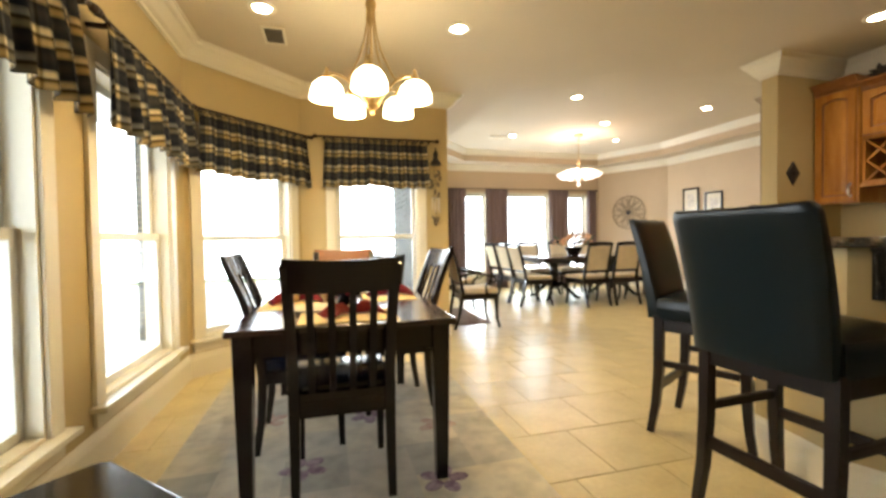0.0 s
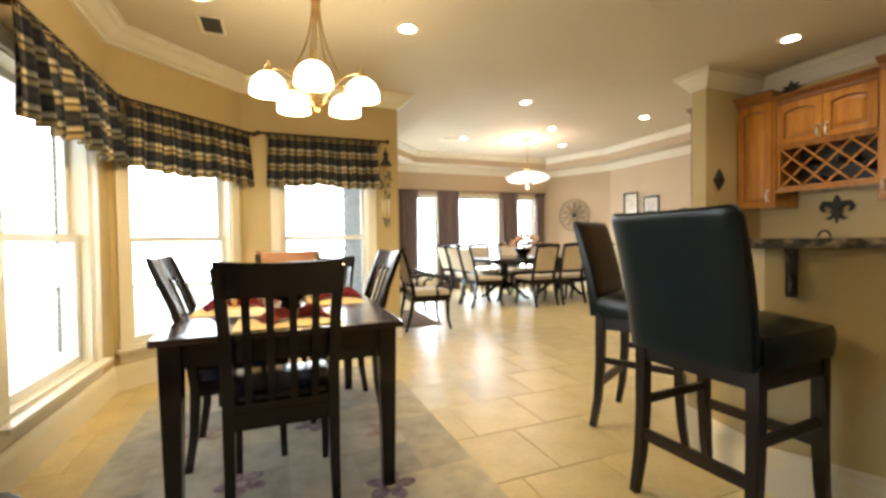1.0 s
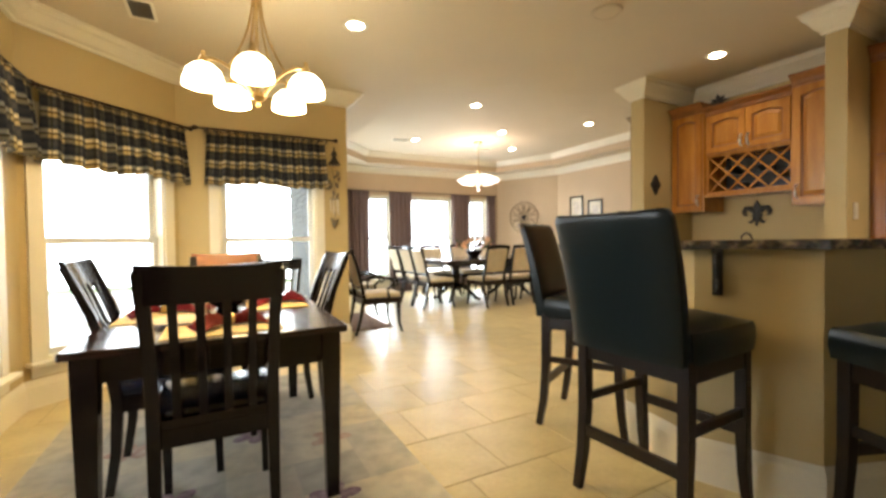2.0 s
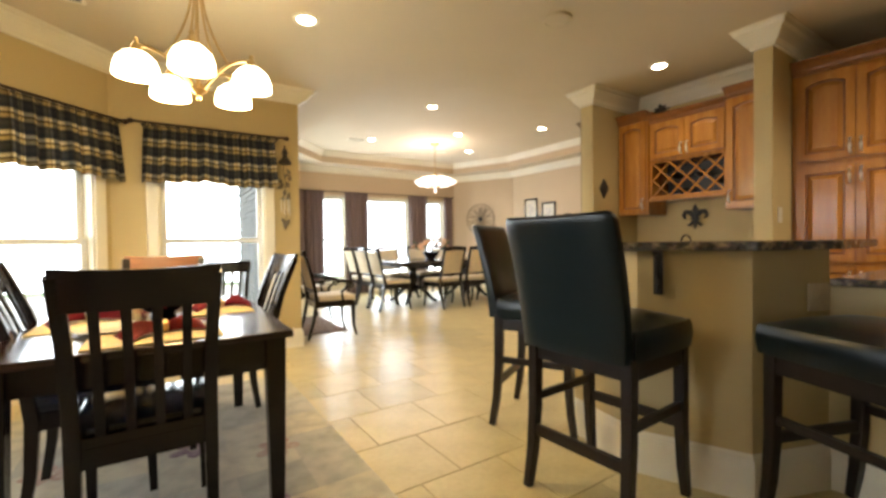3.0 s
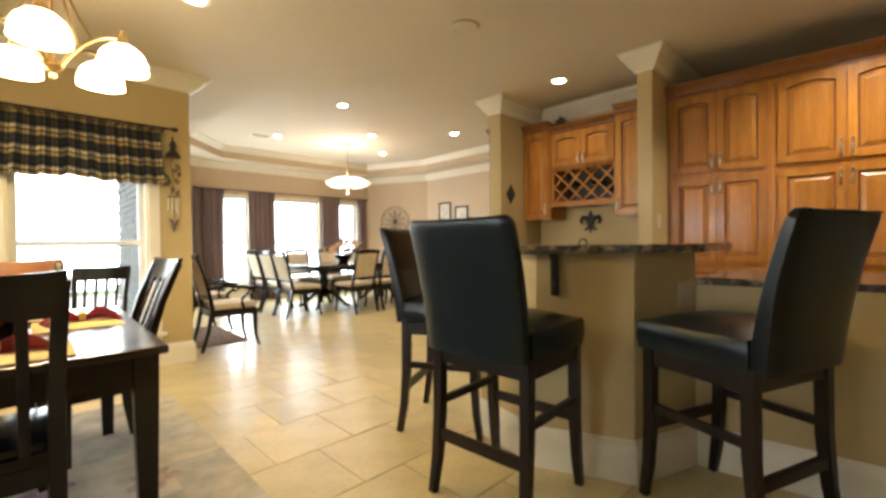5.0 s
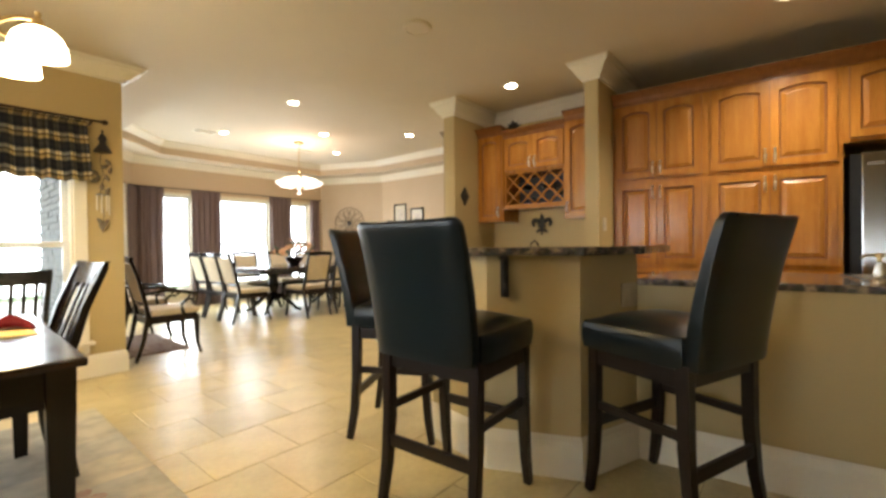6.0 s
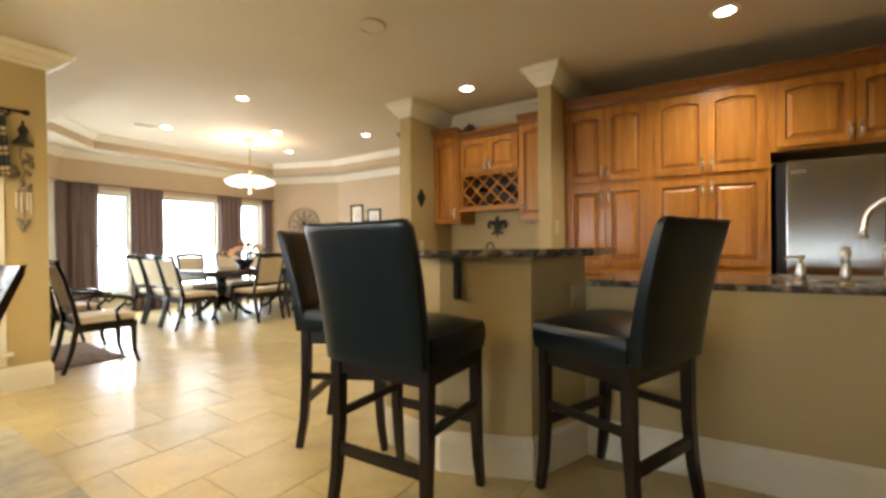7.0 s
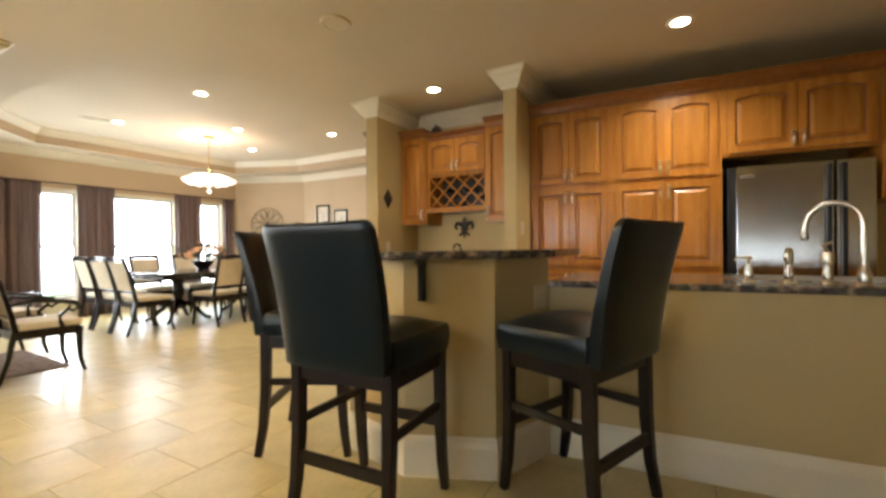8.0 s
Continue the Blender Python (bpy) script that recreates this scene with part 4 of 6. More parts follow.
def carpet():
    root = thing("area_rug", pose(0.075, 2.235, 0), "pale grey and cream patchwork rug with rose and plum blossoms", "rug")
    bm = bmesh.new()
    box(bm, -0.865, 0.865, -1.535, 1.535, 0.0, 0.012)
    part("carpet", bm, RUG, root, bevel=0.004)
    rnd = random.Random(2)
    for k, (x, y, material) in enumerate(((0.42, -0.37, PLUM), (0.53, 0.20, ROSE), (-0.21, -0.09, PLUM), (-0.45, 0.55, ROSE), (0.05, 0.95, ROSE), (-0.55, -0.65, ROSE), (0.15, 0.45, PLUM), (-0.1, -1.0, PLUM), (0.62, -1.0, ROSE))):
        for i in range(5):
            b = 2 * math.pi * i / 5 + k
            bm = bmesh.new()
            lathe(bm, [(0.001, 0.0005), (0.05, 0.0005), (0.047, 0.002), (0.001, 0.003)], 12, pose(x + 0.068 * math.cos(b), y + 0.068 * math.sin(b), 0.012, 0, 0, math.degrees(b)) @ Matrix.Diagonal((1.0, 0.72, 1, 1)))
            part("petal", bm, material, root)


carpet()


def low_table():
    root = thing("side_table", pose(-0.68, 1.185, 0, 0, 0, 45), "dark espresso side table with a rounded thick top", "table")
    bm = bmesh.new()
    pts = []
    for cx, cy, a0 in ((0.21, 0.21, 0), (-0.21, 0.21, 90), (-0.21, -0.21, 180), (0.21, -0.21, 270)):
        for k in range(5):
            a = radians(a0 + 22.5 * k)
            pts.append((cx + 0.04 * math.cos(a), cy + 0.04 * math.sin(a)))
    prism(bm, pts, 0.415, 0.45)
    part("tabletop", bm, MATTEBLACK, root, bevel=0.006)
    for x in (-0.2, 0.2):
        for y in (-0.2, 0.2):
            bm = bmesh.new()
            bar(bm, [(x, y, 0), (x, y, 0.414)], [0.03, 0.045], [0.03, 0.045], (0, 1, 0))
            part("leg", bm, ESPRESSO, root)
    bm = bmesh.new()
    box(bm, -0.19, 0.19, -0.19, 0.19, 0.35, 0.414)
    part("apron", bm, ESPRESSO, root)


low_table()


# ---- breakfast bar ----
B0, B1, B2 = (2.0, 1.205), (2.175, 0.795), (2.57, 0.648)
SINK_END = (2.89, -3.0)
BARZ = 1.062


def offset_path(path, d):
    P = [Vector(p) for p in path]
    out = []
    for i, p in enumerate(P):
        a = (P[i] - P[i - 1]) if i else (P[1] - P[0])
        b = (P[i + 1] - P[i]) if i < len(P) - 1 else (P[-1] - P[-2])
        na, nb = Vector((-a.y, a.x)).normalized(), Vector((-b.y, b.x)).normalized()
        k = (na + nb) / (1 + na.dot(nb))
        out.append(tuple(p + k * d))
    return out


def bar_island():
    """Knee wall: raised angled bar at one end, lower sink run at the other."""
    side = (2.10, 1.66)
    path = [side, B0, B1, B2]
    inner = offset_path(path, 0.14)
    bm = bmesh.new()
    prism(bm, path + inner[::-1], 0, BARZ - 0.001)
    solo("knee_wall_raised", bm, PAINT, "tan painted angled knee wall under the raised bar", "wall", kind="structure")
    bm = bmesh.new()
    low = [(2.571, 0.647), SINK_END]
    li = offset_path(low, 0.14)
    prism(bm, low + li[::-1], 0, 0.901)
    solo("knee_wall_sink", bm, PAINT, "tan painted knee wall under the sink counter", "wall", kind="structure")
    full = [side, B0, B1, B2, SINK_END]
    moulding("baseboard_bar", full[::-1], BASE, "tall cream baseboard along the bar")


bar_island()


def bar_top():
    root = thing("bar_counter", pose(0, 0, 0), "dark speckled granite raised bar top", "counter")
    path = [(2.12, 1.78), (1.93, 1.25), (2.145, 0.765), (2.61, 0.610), (2.67, 0.635), (3.36, 0.645), (3.36, 0.85), (2.75, 1.08), (2.62, 1.75)]
    bm = bmesh.new()
    prism(bm, path, BARZ, BARZ + 0.042)
    part("slab", bm, GRANITE, root, bevel=0.008)
    root2 = thing("sink_counter", pose(0, 0, 0), "dark speckled granite sink counter", "counter")
    bm = bmesh.new()
    prism(bm, [(2.555, 0.645), (2.865, -3.0), (3.56, -3.0), (3.40, 0.64)], 0.902, 0.936)
    part("slab", bm, GRANITE, root2, bevel=0.008)
    sink = thing("kitchen_sink", pose(3.10, -0.60, 0.9362, 0, 0, 5), "stainless steel undermount sink in the granite counter", "sink")
    bm = bmesh.new()
    for q in ((-0.16, 0.30, -0.40, -0.37), (-0.16, 0.30, 0.37, 0.40), (-0.16, -0.13, -0.37, 0.37), (0.27, 0.30, -0.37, 0.37)):
        box(bm, *q, 0.0, 0.006)
    part("rim", bm, STEEL, sink)
    bm = bmesh.new()
    box(bm, -0.13, 0.27, -0.37, 0.37, 0.0, 0.003)
    part("basin", bm, GREYPAINT, sink)
    for p, a in (((2.035, 1.12), -66), ):
        root3 = thing("counter_bracket", pose(p[0], p[1], 0, 0, 0, a), "black scrolled iron counter bracket", "bracket")
        bm = bmesh.new()
        box(bm, -0.02, 0.02, -0.014, -0.001, 0.86, BARZ - 0.001)
        part("plate", bm, IRON, root3)
        bm = bmesh.new()
        box(bm, -0.02, 0.02, -0.08, -0.015, BARZ - 0.014, BARZ - 0.001)
        part("flange", bm, IRON, root3)
        bm = bmesh.new()
        tube(bm, [(0, -0.012, 0.87), (0, -0.03, 0.885), (0, -0.028, 0.91), (0, -0.014, 0.93), (0, -0.03, 0.97), (0, -0.06, 1.01), (0, -0.07, 1.045)], 0.009, 8)
        part("scroll", bm, IRON, root3, smooth=True)
    root4 = thing("power_outlet", pose(2.505, 0.671, 0.855, 0, 0, -20.4), "tan painted double wall outlet plate", "outlet")
    bm = bmesh.new()
    box(bm, -0.06, 0.06, -0.008, -0.001, -0.06, 0.06)
    part("plate", bm, OUTLETTAN, root4, bevel=0.003)
    for x in (-0.028, 0.028):
        bm = bmesh.new()
        box(bm, x - 0.016, x + 0.016, -0.011, -0.0085, -0.033, 0.033)
        part("socket", bm, OUTLETTAN, root4)


bar_top()


def bar_stool(m):
    """Faces +y; origin on the floor under the middle."""
    root = thing("bar_stool", m, "black leather bar stool with high back and dark wooden legs", "stool", "stools at the breakfast bar")
    W, D = 0.50, 0.45
    for sx in (-1, 1):
        x = sx * (W / 2 - 0.022)
        bm = bmesh.new()
        bar(bm, [(x * 1.02, D / 2 + 0.012, 0), (x * 1.005, D / 2 - 0.008, 0.14), (x, D / 2 - 0.02, 0.32), (x, D / 2 - 0.022, 0.655)], [0.034, 0.04, 0.044, 0.046], [0.034, 0.04, 0.044, 0.046], (0, 1, 0))
        part("leg", bm, STOOLWOOD, root, bevel=0.003)
        bm = bmesh.new()
        bar(bm, [(x * 1.03, -D / 2 - 0.026, 0), (x * 1.01, -D / 2 + 0.002, 0.16), (x, -D / 2 + 0.018, 0.36), (x, -D / 2 + 0.022, 0.672)], [0.034, 0.04, 0.044, 0.046], [0.036, 0.042, 0.048, 0.05], (0, 1, 0))
        part("leg", bm, STOOLWOOD, root, bevel=0.003)
        bm = bmesh.new()
        box(bm, x - 0.01, x + 0.01, -D / 2 + 0.03, D / 2 - 0.03, 0.385, 0.42)
        part("side_stretcher", bm, STOOLWOOD, root)
        bm = bmesh.new()
        box(bm, x - 0.014, x + 0.014, -D / 2 + 0.045, D / 2 - 0.045, 0.585, 0.65)
        part("seat_rail", bm, STOOLWOOD, root)
    bm = bmesh.new()
    box(bm, -W / 2 + 0.04, W / 2 - 0.04, D / 2 - 0.03, D / 2 - 0.008, 0.30, 0.345)
    part("foot_rest", bm, STOOLWOOD, root, bevel=0.003)
    bm = bmesh.new()
    box(bm, -W / 2 + 0.04, W / 2 - 0.04, -D / 2 - 0.004, -D / 2 + 0.018, 0.235, 0.285)
    part("rear_stretcher", bm, STOOLWOOD, root, bevel=0.003)
    for y in (D / 2 - 0.022, -D / 2 + 0.022):
        bm = bmesh.new()
        box(bm, -W / 2 + 0.045, W / 2 - 0.045, y - 0.014, y + 0.014, 0.585, 0.65)
        part("seat_rail", bm, STOOLWOOD, root)
    bm = bmesh.new()
    n = 9
    top, bot = [], []
    for i in range(n + 1):
        for j in range(n + 1):
            u, v = i / n * 2 - 1, j / n * 2 - 1
            crown = 0.040 * (1 - abs(u) ** 3.5) * (1 - abs(v) ** 3.5)
            top.append(bm.verts.new((u * (W / 2 + 0.004) * (1 - 0.03 * abs(v) ** 4), 0.022 + v * (D / 2 + 0.006) * (1 - 0.03 * abs(u) ** 4), 0.772 + crown)))
    for i in range(n):
        for j in range(n):
            q = i * (n + 1) + j
            bm.faces.new((top[q], top[q + n + 1], top[q + n + 2], top[q + 1]))
    rim = [i * (n + 1) for i in range(n + 1)] + [n * (n + 1) + j for j in range(1, n + 1)] + [i * (n + 1) + n for i in range(n - 1, -1, -1)] + [j for j in range(n - 1, 0, -1)]
    prev = [top[k] for k in rim]
    for out, z in ((0.010, 0.752), (0.013, 0.71), (0.004, 0.655)):
        ring = []
        for k in rim:
            c = top[k].co
            d = Vector((c.x, c.y - 0.022, 0)).normalized() * out
            ring.append(bm.verts.new((c.x + d.x, c.y + d.y, z)))
        for i in range(len(rim)):
            j = (i + 1) % len(rim)
            bm.faces.new((prev[i], prev[j], ring[j], ring[i]))
        prev = ring
    bm.faces.new(prev)
    part("seat", bm, LEATHER, root, "plump black leather seat cushion", smooth=True)
    # back: a padded slab, leaning, gently hollow in front
    bm = bmesh.new()
    steps = [i / 11 * 0.925 for i in range(12)] + [0.945, 0.965, 0.982, 0.993, 1.0]
    nz, nx = len(steps) - 1, 12
    F, B = [], []
    for k, t in enumerate(steps):
        z = 0.655 + 0.565 * t
        y = -D / 2 + 0.038 - 0.063 * t - 0.070 * t * t
        q = max(0.0, (t - 0.925) / 0.075)
        curl = 1 - math.sqrt(1 - 0.97 * q * q)
        th = 0.088 - 0.026 * t
        w = W / 2 - 0.006 + 0.018 * t + 0.004 * math.sin(t * math.pi) - 0.030 * curl
        y, th = y - 0.40 * th * curl, th * (1 - 0.72 * curl)
        fr, br = [], []
        for i in range(nx + 1):
            u = i / nx * 2 - 1
            e = 0.016 * abs(u) ** 7 * (1 - curl)
            zt = z - (0.006 * (1 - u * u) if k == nz else 0)
            fr.append(bm.verts.new((u * w, y - e + 0.004 * (1 - u * u), zt)))
            br.append(bm.verts.new((u * w, y - th + e - 0.010 * (1 - u * u), zt)))
        F.append(fr)
        B.append(br)
    for A in (F, B):
        for r0, r1 in zip(A, A[1:]):
            for i in range(nx):
                bm.faces.new((r0[i], r0[i + 1], r1[i + 1], r1[i]))
    for k in range(nz):
        for i in (0, nx):
            bm.faces.new((F[k][i], F[k + 1][i], B[k + 1][i], B[k][i]))
    for k in (0, nz):
        for i in range(nx):
            bm.faces.new((F[k][i], F[k][i + 1], B[k][i + 1], B[k][i]))
    bmesh.ops.recalc_face_normals(bm, faces=bm.faces[:])
    hard = [e for e in bm.edges if len(e.link_faces) == 2 and e.calc_face_angle() > 0.9]
    bmesh.ops.bevel(bm, geom=hard, offset=0.010, segments=2, affect="EDGES", profile=0.6, clamp_overlap=True)
    back = part("backrest", bm, LEATHER, root, "tall padded black leather backrest with stitched top seam", smooth=True)
    bm = bmesh.new()
    tube(bm, [(u * (W / 2 - 0.030), -D / 2 - 0.150 - 0.006 * (1 - u * u), 1.2110 - 0.004 * (1 - u * u)) for u in (-1, -0.5, 0, 0.5, 1)], 0.0045, 6)
    part("piping", bm, SEATLEATHER, back, "raised leather piping", smooth=True)
    for u in (-0.07, 0.07):
        bm = bmesh.new()
        ys = -D / 2 - 0.095
        box(bm, u - 0.0025, u + 0.0025, ys - 0.050, ys - 0.006, 1.200, 1.2195)
        part("seam", bm, BLACKPLASTIC, back)
    return root


stool = bar_stool(pose(1.745, 1.198, 0, 0, 0, -87))
copy_thing(stool, pose(2.095, 1.905, 0, 0, 0, -151.5))
copy_thing(stool, pose(2.256, 0.432, 0, 0, 0, -21))


# ---- kitchen ----
def door_panel(bm_frame, bm_panel, bm_groove, y0, y1, z0, z1, arch=0.0, fr=0.055):
    """Raised-panel cabinet door in the plane x=0 facing -x, between y0 and y1."""
    n = 12
    ya, yb, za, zb = y0 + fr, y1 - fr, z0 + fr, z1 - fr
    def top(y):
        u = (y - ya) / (yb - ya) * 2 - 1
        return zb - arch * 0.55 * u * u
    T = 0.020
    # stiles and bottom rail
    for q in ((y0, ya, z0, z1), (yb, y1, z0, z1), (ya, yb, z0, za)):
        box(bm_frame, -T, 0, q[0], q[1], q[2], q[3])
    ys = [ya + (yb - ya) * i / n for i in range(n + 1)]
    fv = [[bm_frame.verts.new((x, y, z)) for y, z in zip(ys, [top(y) for y in ys])] for x in (-T, 0)]
    hv = [[bm_frame.verts.new((x, y, z1)) for y in ys] for x in (-T, 0)]
    for i in range(n):
        bm_frame.faces.new((fv[0][i], fv[0][i + 1], hv[0][i + 1], hv[0][i]))
        bm_frame.faces.new((fv[0][i], fv[0][i + 1], fv[1][i + 1], fv[1][i]))
        bm_frame.faces.new((hv[0][i], hv[0][i + 1], hv[1][i + 1], hv[1][i]))
    # recessed field with raised middle
    def ring(bm, ins, x):
        pts = [(ya + ins, za + ins), (yb - ins, za + ins)]
        for i in range(n, -1, -1):
            y = ya + ins + (yb - ya - 2 * ins) * i / n
            pts.append((y, top(ya + (yb - ya) * i / n) - ins))
        return [bm.verts.new((x, y, z)) for y, z in pts]
    for bm, steps in ((bm_groove, ((0.0, -0.014), (0.006, -0.005), (0.015, -0.004))), (bm_panel, ((0.015, -0.004), (0.042, -0.0165), (0.046, -0.017)))):
        loops = [ring(bm, *s_) for s_ in steps]
        for a, b in zip(loops, loops[1:]):
            for i in range(len(a)):
                j = (i + 1) % len(a)
                bm.faces.new((a[i], a[j], b[j], b[i]))
    bm_panel.faces.new(loops[-1])


def cabinet(m, w, z0, z1, depth, doors, label, crown=0.0, knob_rows=(), name="cabinet", group="kitchen cabinets"):
    """Box cabinet facing -x in its own frame; y runs 0..w. doors: (y0, y1, z0, z1, arch, handle side, handle z)."""
    root = thing(name, m, label, "cabinet", group)
    bm = bmesh.new()
    box(bm, 0.0, depth, 0.0, w, z0, z1)
    part("body", bm, MAPLE, root, bevel=0.002)
    for y0, y1, w0, w1, arch, hy, hz in doors:
        f, p, g = bmesh.new(), bmesh.new(), bmesh.new()
        door_panel(f, p, g, y0, y1, w0, w1, arch)
        d = part("door", f, MAPLE, root)
        d.location = (-0.0035, 0, 0)
        part("panel", p, MAPLE, d)
        part("glazed_bead", g, MAPLE_DARK, d)
        # thin dark sheet that paints the shadow in the gap round the door
        g = bmesh.new()
        box(g, -0.0030, -0.0005, y0 - 0.004, y1 + 0.004, w0 - 0.004, w1 + 0.004)
        part("gap_shade", g, MAPLE_DARK, root)
        if hy is not None:
            h = bmesh.new()
            y = y0 + 0.028 if hy < 0 else y1 - 0.028
            tube(h, [(-0.020, y, hz - 0.052), (-0.046, y, hz - 0.04), (-0.050, y, hz), (-0.046, y, hz + 0.04), (-0.020, y, hz + 0.052)], [0.009, 0.008, 0.012, 0.008, 0.009], 8)
            part("handle", h, PULL, d, "satin nickel pull", smooth=True)
    if crown:
        bm = bmesh.new()
        prof = [(0, z1 - 0.035), (0.010, z1 - 0.035), (0.010, z1 - 0.02), (0.020, z1 - 0.012), (0.024, z1 + 0.012), (0.052, z1 + crown - 0.024), (0.066, z1 + crown - 0.016), (0.068, z1 + crown), (0, z1 + crown)]
        sweep(bm, [(0, w), (0, 0)][::-1], prof)
        part("cornice", bm, MAPLE_DARK, root)
        bm = bmesh.new()
        box(bm, 0.001, depth, 0.0, w, z1 + 0.001, z1 + crown - 0.004)
        part("cornice_back", bm, MAPLE_DARK, root)
    return root


# tall pantry run; the run's own y goes north to south
A = 4.0


def run_frame(s):
    """Frame of a cabinet s metres along the pantry run: x goes back into the cabinet, y north."""
    d = Vector((math.sin(radians(A)), -math.cos(radians(A)), 0))
    o = Vector((4.405, 1.343, 0)) + d * s
    return Matrix.Translation(o) @ Matrix.Rotation(radians(A), 4, "Z")


MIDZ = 1.692
pos = 0.0
for w in (0.76, 0.86):
    m = run_frame(pos + w)
    half = w / 2
    cabinet(m, w, 0.10, 2.44, 0.60, [
        (0.035, half - 0.003, MIDZ + 0.025, 2.385, 0.05, 1, MIDZ + 0.11), (half + 0.003, w - 0.035, MIDZ + 0.025, 2.385, 0.05, -1, MIDZ + 0.11),
        (0.035, half - 0.003, 0.93, MIDZ - 0.025, 0.0, 1, MIDZ - 0.11), (half + 0.003, w - 0.035, 0.93, MIDZ - 0.025, 0.0, -1, MIDZ - 0.11),
        (0.035, half - 0.003, 0.14, 0.90, 0.0, 1, 0.8), (half + 0.003, w - 0.035, 0.14, 0.90, 0.0, -1, 0.8)],
        "honey maple tall pantry cabinet with arched raised-panel doors", crown=0.075)
    pos += w
FR0 = pos
for k in range(3):
    w = 0.99 if k == 0 else 0.62
    m = run_frame(pos + w)
    half = w / 2
    z0 = 1.84 if k == 0 else 1.45
    cabinet(m, w, z0 if k == 0 else 1.45, 2.44, 0.60, [
        (0.035, half - 0.003, z0 + 0.03, 2.385, 0.05, 1, z0 + 0.11), (half + 0.003, w - 0.035, z0 + 0.03, 2.385, 0.05, -1, z0 + 0.11)],
        "honey maple wall cabinet with arched raised-panel doors above the refrigerator" if k == 0 else "honey maple wall cabinet with arched raised-panel doors", crown=0.075)
    pos += w


def refrigerator():
    m = run_frame(FR0 + 0.95)
    root = thing("refrigerator", m, "stainless steel side-by-side refrigerator with dark vertical handles", "refrigerator")
    W, Z1 = 0.91, 1.755
    bm = bmesh.new()
    box(bm, 0.03, 0.62, 0.0, W, 0.03, Z1)
    part("body", bm, BLACKPLASTIC, root)
    split = 0.235
    for y0, y1 in ((0.0, split - 0.004), (split + 0.004, W - 0.05)):
        bm = bmesh.new()
        box(bm, -0.035, 0.028, y0 + 0.003, y1 - 0.003, 0.10, Z1 - 0.005)
        d = part("door", bm, STEEL, root, bevel=0.006)
        bm = bmesh.new()
        y = (split - 0.045) if y1 < 0.5 else (split + 0.045)
        box(bm, -0.075, -0.036, y - 0.014, y + 0.014, 0.35, Z1 - 0.03)
        part("handle", bm, BLACKPLASTIC, d, "dark recessed vertical handle", bevel=0.005)
    bm = bmesh.new()
    box(bm, -0.038, -0.0355, W - 0.17, W - 0.08, Z1 - 0.10, Z1 - 0.075)
    part("badge", bm, GREYPAINT, root)


refrigerator()


def base_run():
    bm = bmesh.new()
    prism(bm, [(2.76, 0.45), (3.05, -2.9), (3.50, -2.9), (3.32, 0.55)], 0.08, 0.900)
    solo("base_cabinet", bm, MAPLE, "honey maple base cabinet under the sink counter", "cabinet")


base_run()

# wine nook cabinets, facing -x
NX = 4.50
cabinet(pose(NX - 0.02, 2.615, 0), 0.352, 1.385, 2.43, KX - NX + 0.018, [(0.02, 0.335, 1.40, 2.39, 0.05, -1, 1.50)], "honey maple wall cabinet with one raised-panel door beside the wine rack", crown=0.07, name="wall_cabinet")
cabinet(pose(NX - 0.02, 1.473, 0), 0.392, 1.385, 2.43, KX - NX + 0.018, [(0.02, 0.375, 1.40, 2.39, 0.05, 1, 1.50)], "honey maple wall cabinet with one raised-panel door beside the wine rack", crown=0.07, name="wall_cabinet")
cabinet(pose(NX + 0.01, 1.867, 0), 0.746, 1.945, 2.37, KX - NX - 0.012, [(0.012, 0.370, 1.965, 2.34, 0.05, 1, 2.04), (0.376, 0.734, 1.965, 2.34, 0.05, -1, 2.04)], "honey maple wall cabinet with two arched doors above the wine rack", crown=0.06, name="wall_cabinet")


def wine_rack():
    root = thing("wine_rack", pose(NX + 0.015, 1.868, 0), "honey maple diamond lattice wine rack under wall cabinets", "wine rack")
    W, z0, z1, D = 0.744, 1.555, 1.943, KX - NX - 0.018
    bm = bmesh.new()
    box(bm, D - 0.012, D, 0, W, z0, z1)
    part("back_panel", bm, BLACKPLASTIC, root)
    for q in ((0, D - 0.013, 0, 0.02, z0, z1), (0, D - 0.013, W - 0.02, W, z0, z1), (0, D - 0.013, 0.021, W - 0.021, z0, z0 + 0.02), (0, D - 0.013, 0.021, W - 0.021, z1 - 0.02, z1)):
        bm = bmesh.new()
        box(bm, *q)
        part("board", bm, MAPLE, root)
    bm = bmesh.new()
    box(bm, -0.03, D - 0.013, -0.0, W, z0 - 0.035, z0 - 0.001)
    part("bottom_rail", bm, MAPLE, root, bevel=0.004)
    # lattice strips clipped to the opening
    ya, yb, za, zb = 0.021, W - 0.021, z0 + 0.021, z1 - 0.021
    pitch = 0.176
    for s in (1, -1):
        for k in range(-6, 8):
            c = k * pitch
            pts = []
            for y in (ya, yb):
                z = za + s * (y - ya - c) if s > 0 else za - (y - ya - c)
                if za - 1e-6 <= z <= zb + 1e-6:
                    pts.append((y, z))
            for z in (za, zb):
                y = ya + c + s * (z - za)
                if ya < y < yb:
                    pts.append((y, z))
            if len(pts) >= 2:
                p, q = pts[0], pts[-1]
                if math.hypot(p[0] - q[0], p[1] - q[1]) > 0.05:
                    bm = bmesh.new()
                    x = 0.016 if s > 0 else 0.033
                    bar(bm, [(x, p[0], p[1]), (x, q[0], q[1])], 0.016, 0.014, (1, 0, 0))
                    part("lattice_strip", bm, MAPLE, root)


wine_rack()


